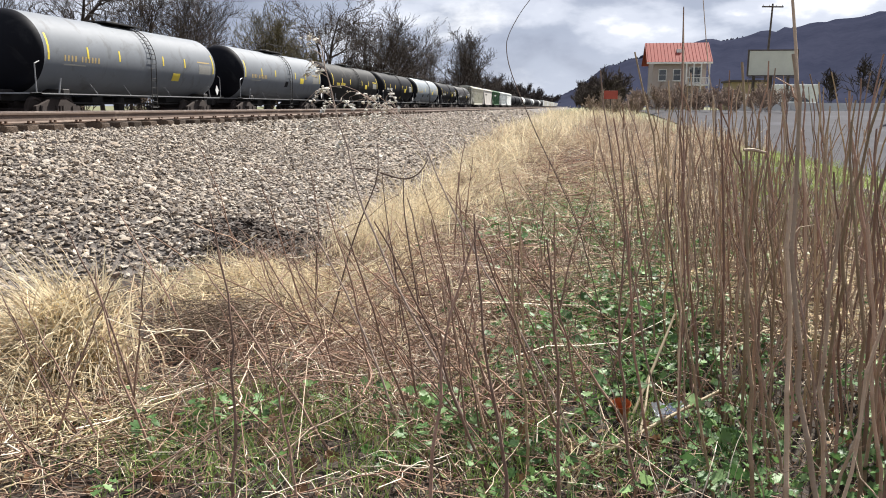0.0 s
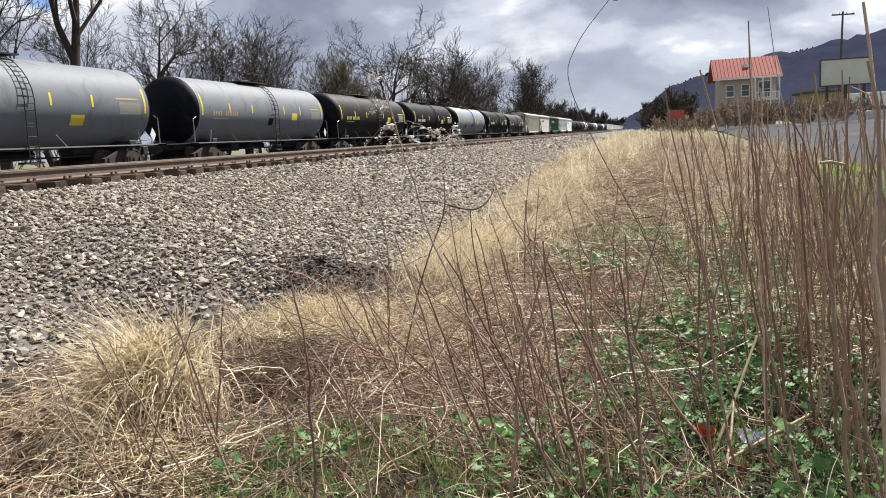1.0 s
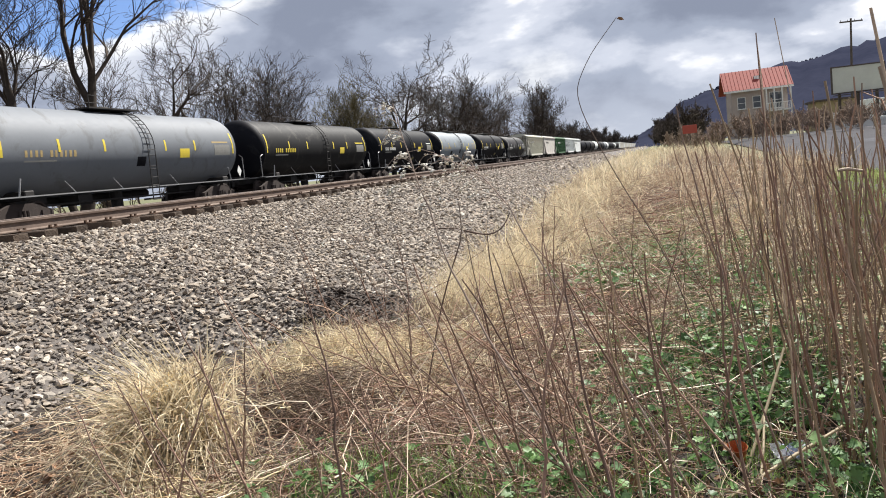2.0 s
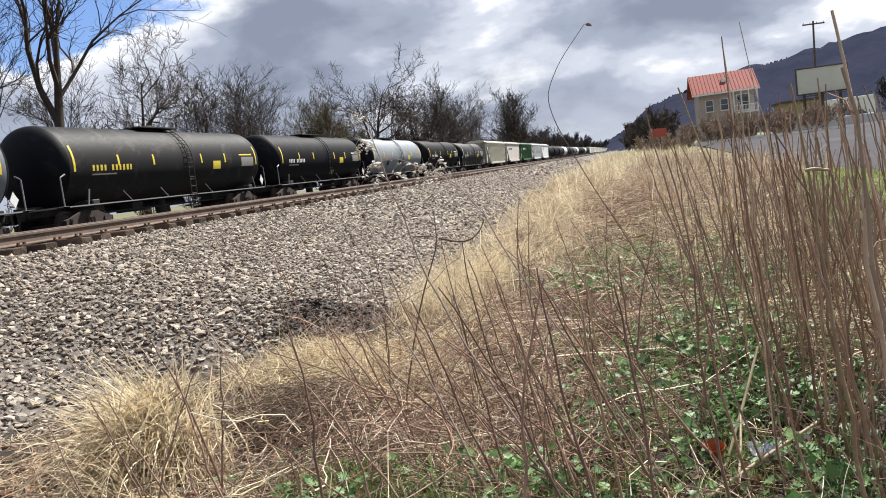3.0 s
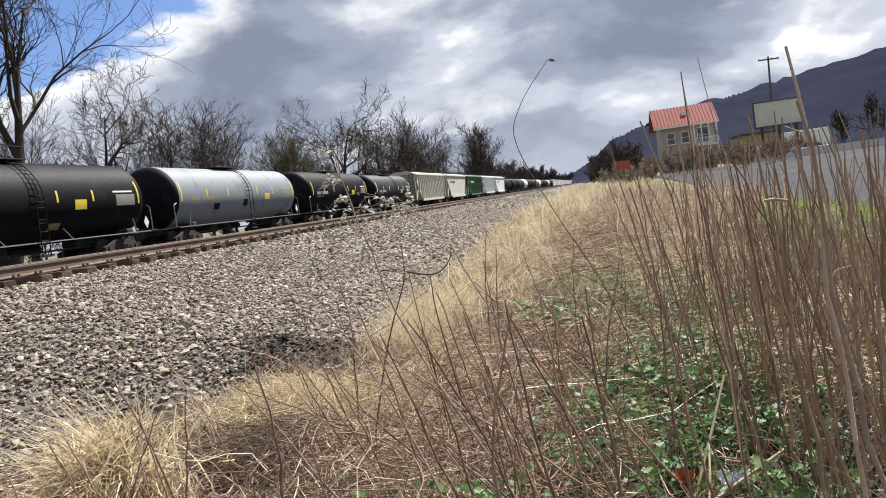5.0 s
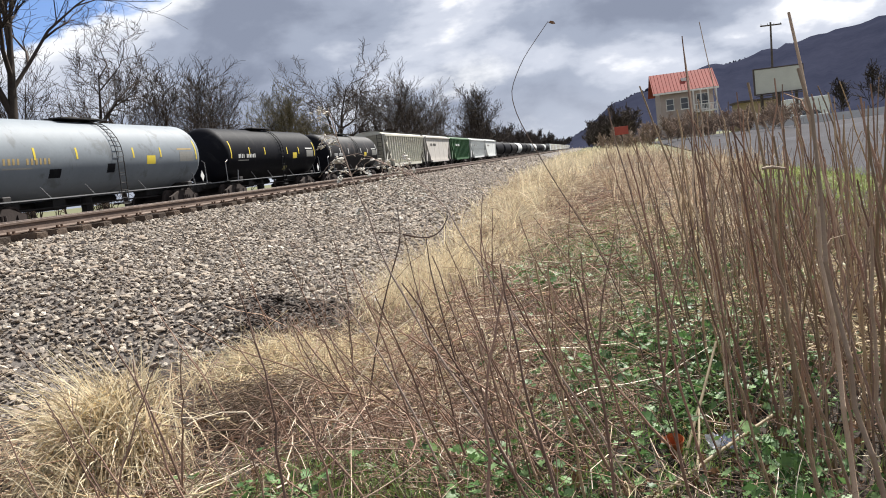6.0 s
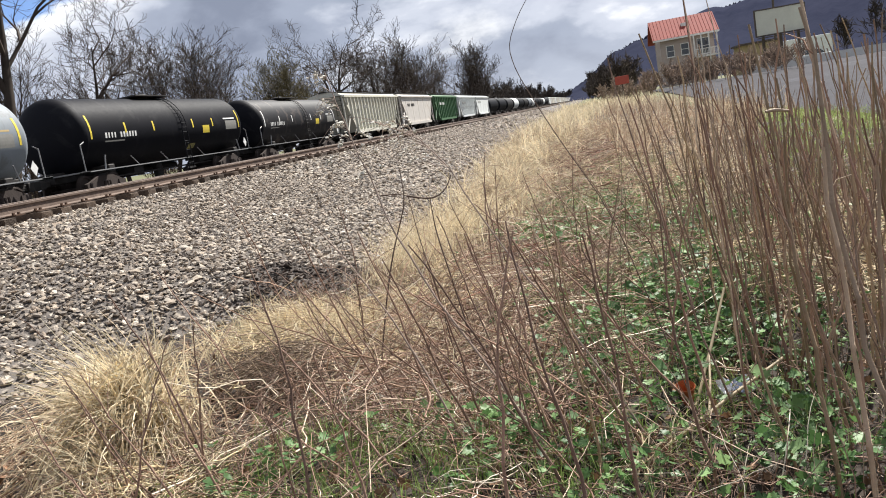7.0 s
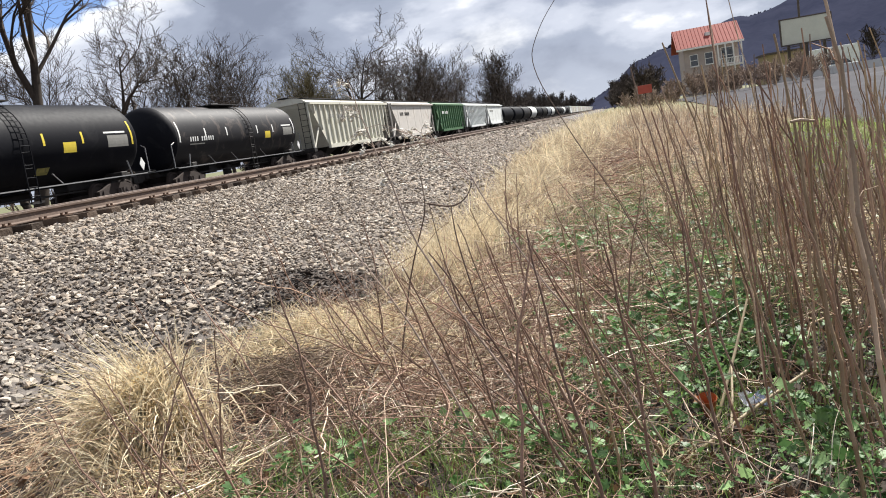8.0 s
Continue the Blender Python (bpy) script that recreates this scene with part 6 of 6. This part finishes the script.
def build_seed_plants():
    build_seed_plant([(0.0, 3.03, 0.0), (-0.31, 3.03, 0.60), (-0.54, 3.03, 0.97), (-0.725, 3.05, 1.385), (-0.96, 3.03, 1.53)], 90, 1.3, 0.34, 0.62)
    build_seed_plant([(-0.40, 2.95, 0.0), (-0.82, 2.95, 0.79), (-0.96, 2.97, 1.13), (-1.06, 2.99, 1.50), (-1.12, 3.0, 1.76)], 92, 1.6, 0.17, 0.62)
    build_seed_plant([(-0.78, 3.05, 0.0), (-1.0, 3.1, 0.55), (-1.2, 3.1, 0.95), (-1.42, 3.12, 1.22)], 94, 0.3, 0.2)


build_seed_plants()


def thin_plant(name, label, pts, r):
    q = smooth_path(pts, 4 * (len(pts) - 1) + 1)
    v, f = tubes(q[None], np.linspace(r, r * 0.45, len(q))[None], 5)
    return tagged(new(name, mesh_of(name, v, f, M["twig_dark"], None, True)), label, "weed stem")


def build_small_things():
    curl = thin_plant("curling_stem", "thin dark stem arching back, a dry leaf at its tip", [(0.22, 2.98, -0.02), (0.09, 2.98, 0.48), (-0.06, 2.98, 1.03), (-0.22, 2.96, 1.34), (-0.34, 2.94, 1.61), (-0.36, 2.94, 1.72), (-0.30, 2.97, 1.84), (-0.19, 3.0, 1.97)], 0.0026)
    leaf = np.array([(0, 0, 0), (0.014, 0.004, 0.010), (0.030, 0, 0.004), (0.040, -0.004, -0.012), (0.022, 0.004, -0.010), (0.016, 0.012, 0.0)]) * 0.7 + np.array((-0.19, 3.0, 1.965))
    part("dry_leaf", mesh_of("dry_leaf", leaf, [[[0, 1, 5], [1, 2, 5], [2, 3, 5], [3, 4, 5], [4, 0, 5]]], M["dead_leaf"], None, True), None, curl, "small curled dry leaf")
    # a broken weed whose top is bent over into a hook
    hook = thin_plant("hooked_weed", "broken dark weed with its top bent into a hook", [(-0.93, 4.30, -0.02), (-0.99, 4.31, 0.42), (-1.07, 4.35, 0.85), (-1.076, 4.376, 1.045)], 0.0065)
    for name, pts, r in (("bent_top", [(-1.21, 4.356, 1.089), (-1.15, 4.366, 1.069), (-1.074, 4.378, 1.046), (-1.01, 4.392, 1.062), (-0.963, 4.407, 1.107), (-0.938, 4.42, 1.167)], 0.0066),
                         ("side_twig", [(-1.36, 4.33, 1.116), (-1.26, 4.35, 1.109), (-1.21, 4.356, 1.089)], 0.0045),
                         ("side_twig", [(-1.56, 4.27, -0.02), (-1.40, 4.29, 0.62), (-1.294, 4.313, 0.882), (-1.225, 4.347, 1.041), (-1.224, 4.361, 1.14), (-1.229, 4.375, 1.255)], 0.0055),
                         ("side_twig", [(-1.05, 4.28, -0.02), (-1.12, 4.31, 0.55), (-1.173, 4.33, 0.835), (-1.20, 4.355, 1.08)], 0.0045)):
        q = smooth_path(pts, 13)
        v, f = tubes(q[None], np.linspace(r, r * 0.5, 13)[None], 5)
        part(name, mesh_of(name, v, f, M["twig_dark"], None, True), None, hook)
    # broken pale canes round the cup
    def stick(a, b, r, label):
        v, f = tubes(np.array([[a, [(a[i] + b[i]) / 2 + 0.008 for i in range(3)], b]]), np.array([[r, r, r * 0.8]]), 6)
        tagged(new("broken_cane", mesh_of("broken_cane", v, f, M["straw"], None, True)), label, "broken cane")
    stick((0.20, 3.32, 0.05), (0.44, 3.80, 0.45), 0.0075, "pale broken cane leaning over the leaves")
    stick((0.02, 2.95, 0.03), (0.62, 3.50, 0.17), 0.008, "pale broken cane lying by the cup")
    stick((0.22, 3.1, 0.04), (0.30, 3.5, 0.22), 0.006, "short pale broken cane among leaves")
    # orange cup, crushed and tipped
    cup = tagged(empty("plastic_cup", (0.17, 3.37, float(ground_z(0.17, 3.37)) + 0.06)), "crushed orange plastic cup among the leaves", "cup")
    cup.rotation_euler = (radians(12), radians(-9), 0.4)
    bm = turned([(-0.035, 0.0), (-0.035, 0.030), (-0.01, 0.034), (0.03, 0.040), (0.055, 0.044), (0.057, 0.047), (0.060, 0.044), (0.054, 0.041), (0.02, 0.036), (-0.03, 0.027), (-0.03, 0.0)], 22)
    bmesh.ops.transform(bm, matrix=Matrix.Rotation(radians(90), 4, "X"), verts=bm.verts[:])
    for v in bm.verts:
        v.co.x *= 0.82 + 0.1 * math.sin(30 * v.co.z)
    part("body", bm, M["orange"], cup, smooth=True)
    # crumpled wrapper
    rnd = np.random.RandomState(6)
    n = 9
    X, Y = np.meshgrid(np.linspace(-0.075, 0.075, n), np.linspace(-0.05, 0.05, n), indexing="ij")
    Z = 0.035 + 0.03 * np.sin(38 * X + 9 * Y) * np.cos(44 * Y) + rnd.normal(0, 0.007, X.shape)
    i, j = np.meshgrid(np.arange(n - 1), np.arange(n - 1), indexing="ij")
    q = i * n + j
    F = np.stack([q, q + n, q + n + 1, q + 1], -1).reshape(-1, 4)
    top = np.stack([X, Y, Z], -1).reshape(-1, 3)
    V = np.concatenate([top, top - np.array([0, 0, 0.004])])
    w = tagged(empty("wrapper", (0.40, 3.47, float(ground_z(0.40, 3.47)) + 0.05)), "crumpled white and blue paper wrapper", "litter")
    w.rotation_euler = (radians(16), radians(-6), 0.3)
    F2 = np.concatenate([F, F[:, ::-1] + n * n])
    part("sheet", mesh_of("sheet", V, F2, M["paper"], None, False), None, w)
    m = (np.abs(V[:n * n, 0]) < 0.03)
    sel = F[np.all(m[F], axis=1)]
    part("printed_band", mesh_of("printed_band", top + np.array([0, 0, 0.002]), sel, M["paper_blue"]), None, w, "blue printed band")


build_small_things()


# ---- buildings and the lot ----
def window(parent, x, y, z, w, h, name="window"):
    """A window in a wall that faces -y: frame, sill and dark pane set back."""
    o = part(name, boxes((x - w / 2 - 0.08, x - w / 2, y - 0.10, y + 0.02, z - 0.08, z + h + 0.08), (x + w / 2, x + w / 2 + 0.08, y - 0.10, y + 0.02, z - 0.08, z + h + 0.08),
                         (x - w / 2, x + w / 2, y - 0.10, y + 0.02, z + h, z + h + 0.08), (x - w / 2, x + w / 2, y - 0.10, y + 0.02, z - 0.08, z),
                         (x - w / 2, x + w / 2, y - 0.07, y + 0.0, z + h / 2 - 0.03, z + h / 2 + 0.03)), M["trim_white"], parent)
    part("pane", boxes((x - w / 2, x + w / 2, y - 0.03, y - 0.005, z, z + h)), M["glass"], o, "dark window pane")
    part("sill", boxes((x - w / 2 - 0.14, x + w / 2 + 0.14, y - 0.18, y - 0.10, z - 0.14, z - 0.08)), M["trim_white"], o)
    return o


def build_house():
    x0, x1, y0, y1 = 10.9, 18.2, 117.0, 125.0
    z0 = float(ground_z(14, 118)) - 0.3
    eave, ridge = 7.9, 10.55
    house = tagged(empty("house", (0, 0, 0)), "two-storey weathered house with a bright red roof", "house")
    wall = bmesh.new()
    box(wall, x0, x1, y0, y1, z0, eave)
    part("wall", wall, M["siding"], house)
    # gables
    for gx in (x0, x1 - 0.2):
        bm = bmesh.new()
        f = bm.faces.new([bm.verts.new(p) for p in ((gx, y0, eave), (gx, y1, eave), (gx, (y0 + y1) / 2, ridge - 0.15))])
        g = bmesh.ops.extrude_face_region(bm, geom=[f])
        for v in g["geom"]:
            if isinstance(v, bmesh.types.BMVert):
                v.co.x += 0.2
        bmesh.ops.recalc_face_normals(bm, faces=bm.faces[:])
        part("gable", bm, M["siding"], house)
    ym = (y0 + y1) / 2
    for s in (-1, 1):
        bm = bmesh.new()
        ya = y0 - 0.6 if s < 0 else y1 + 0.6
        pts = [(x0 - 1.0, ya, eave - 0.3), (x1 + 0.75, ya, eave - 0.3), (x1 + 0.75, ym, ridge), (x0 - 1.0, ym, ridge)]
        f = bm.faces.new([bm.verts.new(p) for p in pts])
        g = bmesh.ops.extrude_face_region(bm, geom=[f])
        for v in g["geom"]:
            if isinstance(v, bmesh.types.BMVert):
                v.co.z += 0.16
        bmesh.ops.recalc_face_normals(bm, faces=bm.faces[:])
        r = part("roof_slope", bm, M["red_roof"], house, "bright red metal roof")
        seam = bmesh.new()
        for i in range(19):
            xx = x0 - 0.8 + i * (x1 - x0 + 1.4) / 18
            rod(seam, (xx, ya, eave - 0.3 + 0.19), (xx, ym, ridge + 0.19), 0.03, 4)
        tagged(part("roof_seams", seam, M["red_roof"], r), kind="stuff")
    part("fascia", boxes((x0 - 1.0, x1 + 0.75, y0 - 0.68, y0 - 0.6, eave - 0.42, eave - 0.16)), M["trim_white"], house)
    part("roof_vent", boxes((14.2, 14.9, y0 + 1.6, y0 + 2.3, ridge - 1.9, ridge - 0.9)), M["trim_white"], house)
    for wx in (12.2, 14.2):
        window(house, wx, y0, 5.2, 0.95, 1.5)
    for wx in (12.2, 14.6, 16.8):
        window(house, wx, y0, 2.2, 0.95, 1.5)
    # covered balcony on the upper floor
    part("balcony_floor", boxes((15.2, x1 + 0.3, y0 - 1.6, y0, 4.4, 4.6)), M["trim_white"], house)
    for px in (15.3, 16.3, 17.3, x1 + 0.2):
        part("balcony_post", boxes((px - 0.08, px + 0.08, y0 - 1.6, y0 - 1.44, z0, 7.5)), M["trim_white"], house)
    part("balcony_rail", boxes((15.2, x1 + 0.3, y0 - 1.58, y0 - 1.5, 5.45, 5.55)), M["trim_white"], house)
    for i in range(16):
        xx = 15.3 + i * 0.2
        part("baluster", boxes((xx - 0.025, xx + 0.025, y0 - 1.57, y0 - 1.52, 4.6, 5.45)), M["trim_white"], house)
    window(house, 16.7, y0, 4.9, 1.5, 2.1, "balcony_door")


build_house()


def build_billboard():
    z = float(ground_z(22, 100))
    b = tagged(empty("billboard", (23.1, 100.0, z)), "large blank pale green billboard on dark posts", "billboard")
    b.rotation_euler.z = radians(4)
    part("panel", bevelled(boxes((-2.75, 2.75, -0.08, 0.08, 4.15, 7.0)), 0.01), M["sign_face"], b, "blank pale green panel")
    for r in ((-2.9, 2.9, -0.12, 0.12, 7.0, 7.14), (-2.9, 2.9, -0.12, 0.12, 4.0, 4.15), (-2.9, -2.75, -0.12, 0.12, 4.15, 7.0), (2.75, 2.9, -0.12, 0.12, 4.15, 7.0)):
        part("frame_bar", boxes(r), M["pole_wood"], b)
    for px in (-2.0, 0.0, 2.0):
        part("post", boxes((px - 0.14, px + 0.14, 0.12, 0.40, -0.3, 6.9)), M["pole_wood"], b)
    part("catwalk", boxes((-2.8, 2.8, -0.7, -0.12, 3.8, 3.88)), M["pole_wood"], b)


def build_shed():
    z = float(ground_z(22, 108))
    s = tagged(empty("roadside_shop", (22.3, 108, z)), "low tan roadside building with flat roof", "building")
    part("wall", boxes((-2.2, 2.2, 0, 6, -0.3, 3.6)), M["tan_wall"], s)
    part("roof", boxes((-2.5, 2.5, -0.4, 6.3, 3.6, 3.85)), M["pole_wood"], s)
    part("door", boxes((-0.5, 0.5, -0.06, 0.0, -0.05, 2.05)), M["trim_white"], s)
    window(s, 1.3, 0.0, 1.1, 1.0, 1.1)
    window(s, -1.4, 0.0, 1.1, 1.0, 1.1)


def build_trailer(x, y, length, label, seed):
    z = float(ground_z(x, y)) + 0.03
    t = tagged(empty("box_trailer", (x, y, z)), label, "trailer", "trailers parked beyond the lot")
    part("box", bevelled(boxes((-length / 2, length / 2, -1.2, 1.2, 1.0, 3.4)), 0.04), M["white_paint"], t)
    part("frame", boxes((-length / 2, length / 2, -0.5, 0.5, 0.75, 1.0)), M["steel_dark"], t)
    for i in range(int(length / 0.9)):
        xx = -length / 2 + 0.5 + i * 0.9
        part("side_post", boxes((xx - 0.03, xx + 0.03, -1.23, -1.2, 1.05, 3.35)), M["white_paint"], t)
    wm = mesh_from(turned([(-0.14, 0.0), (-0.14, 0.25), (-0.14, 0.48), (-0.10, 0.52), (0.10, 0.52), (0.14, 0.48), (0.14, 0.0)], 18), M["steel_dark"], "wheel", True)
    for xx in (length / 2 - 1.2, length / 2 - 2.4, -length / 2 + 1.2):
        for yy in (-1.0, 1.0):
            w = part("wheel", wm, None, t)
            w.location = (xx, yy, 0.52)


def build_car(x, y, rz, paint, label):
    z = float(ground_z(x, y)) + 0.03
    c = tagged(empty("parked_car", (x, y, z)), label, "car", "cars parked by the shop")
    c.rotation_euler.z = radians(rz)
    prof = [(-2.2, 0.35), (2.2, 0.35), (2.25, 0.75), (1.5, 0.95), (-1.7, 1.0), (-2.25, 0.8)]
    bm = extruded(prof, -0.85, 0.85)
    part("body", bevelled(bm, 0.05), M[paint], c)
    bm = extruded([(-1.5, 0.98), (1.1, 0.96), (0.45, 1.46), (-1.0, 1.48)], -0.72, 0.72)
    part("cabin", bevelled(bm, 0.05), M["glass"], c, "dark glazed cabin")
    part("roof", bevelled(boxes((-0.98, 0.42, -0.70, 0.70, 1.47, 1.52)), 0.015), M[paint], c)
    wm = mesh_from(turned([(-0.10, 0.0), (-0.10, 0.30), (-0.06, 0.33), (0.06, 0.33), (0.10, 0.30), (0.10, 0.0)], 18), M["steel_dark"], "wheel", True)
    for xx in (-1.35, 1.35):
        for yy in (-0.80, 0.80):
            w = part("wheel", wm, None, c)
            w.location = (xx, yy, 0.33)
    for yy in (-0.6, 0.6):
        part("headlight", boxes((2.2, 2.27, yy - 0.16, yy + 0.16, 0.60, 0.74)), M["mark_white"], c)


def utility_pole(x, y, h, label, r=0.16, arm=3.0, lean=0.0):
    z = float(ground_z(x, y)) - 0.2
    p = tagged(empty("utility_pole", (x, y, z)), label, "utility pole")
    p.rotation_euler.y = radians(lean)
    bm = bmesh.new()
    bmesh.ops.create_cone(bm, cap_ends=True, segments=12, radius1=r, radius2=r * 0.65, depth=h, matrix=Matrix.Translation((0, 0, h / 2)))
    part("pole", bm, M["pole_wood"], p, smooth=True)
    if arm:
        part("crossarm", bevelled(boxes((-arm / 2, arm / 2, -0.18, -0.06, h - 0.55, h - 0.35)), 0.01), M["pole_wood"], p)
        for i in range(4):
            xx = -arm / 2 + 0.15 + i * (arm - 0.3) / 3
            bm = bmesh.new()
            bmesh.ops.create_cone(bm, cap_ends=True, segments=8, radius1=0.05, radius2=0.035, depth=0.2, matrix=Matrix.Translation((xx, -0.12, h - 0.25)))
            part("insulator", bm, M["mark_pale"], p)


def build_barrier():
    """Low pale concrete wall along the far side of the lot."""
    for i in range(16):
        x = 17.0 + i * 3.02
        y = 84.0 + (x - 17) * 0.10
        z = float(ground_z(x, y))
        b = tagged(new("concrete_barrier", None), "pale concrete road barrier along the lot", "barrier", "barriers along the lot")
        b.matrix_world = pose(x, y, z + 0.02, 0, 0, 5.7)
        part("block", mesh_from(extruded([(-1.5, 0), (1.5, 0), (1.5, 0.80), (-1.5, 0.80)], -0.15, 0.15), M["concrete"], "block"), None, b)
        part("foot", mesh_from(extruded([(-1.5, 0), (1.5, 0), (1.5, 0.18), (-1.5, 0.18)], -0.28, 0.28), M["concrete"], "foot"), None, b)


def build_red_sign():
    z = float(ground_z(3.1, 62))
    s = tagged(empty("red_sign", (2.65, 62.0, z)), "small red signboard on a thin post", "sign")
    part("post", boxes((-0.04, 0.04, 0.03, 0.11, 0, 2.4)), M["pole_wood"], s)
    part("board", bevelled(boxes((-0.52, 0.52, -0.02, 0.03, 1.75, 2.38)), 0.008), M["red_sign"], s)


build_billboard()
build_shed()
build_trailer(29.5, 114, 5.5, "white box trailer parked beyond the lot", 1)
build_car(25.6, 97, 12, "white_paint", "small white car parked beside the shop")
build_car(21.0, 96, 5, "black_paint", "small dark car parked beside the billboard")
utility_pole(27.9, 125.0, 15.6, "tall wooden utility pole with one crossarm", 0.20, 3.0, 1.5)
utility_pole(22.4, 58.0, 14.0, "thick wooden pole at the edge of the lot", 0.26, 0, -1)
build_barrier()
build_red_sign()


build_ties()


def motions():
    """The train runs towards the camera at a steady speed, and its wheels turn."""
    for car, y in running:
        walk(car, [(t, pose(FAR_X, y - SPEED * t, FAR_TOP)) for t in (0, 0.5, 1, 1.5, 2, 2.5, 3, 3.5, 4, 4.5, 5, 5.5, 6, 6.5, 7, 7.5, 8)])
    step = math.degrees(SPEED / 30 / 0.46)
    for wheel, wy in spinning:
        walk(wheel, [(i / 30, pose(0, wy, 0.46, step * i % 360, 0, 0)) for i in range(241)])


motions()
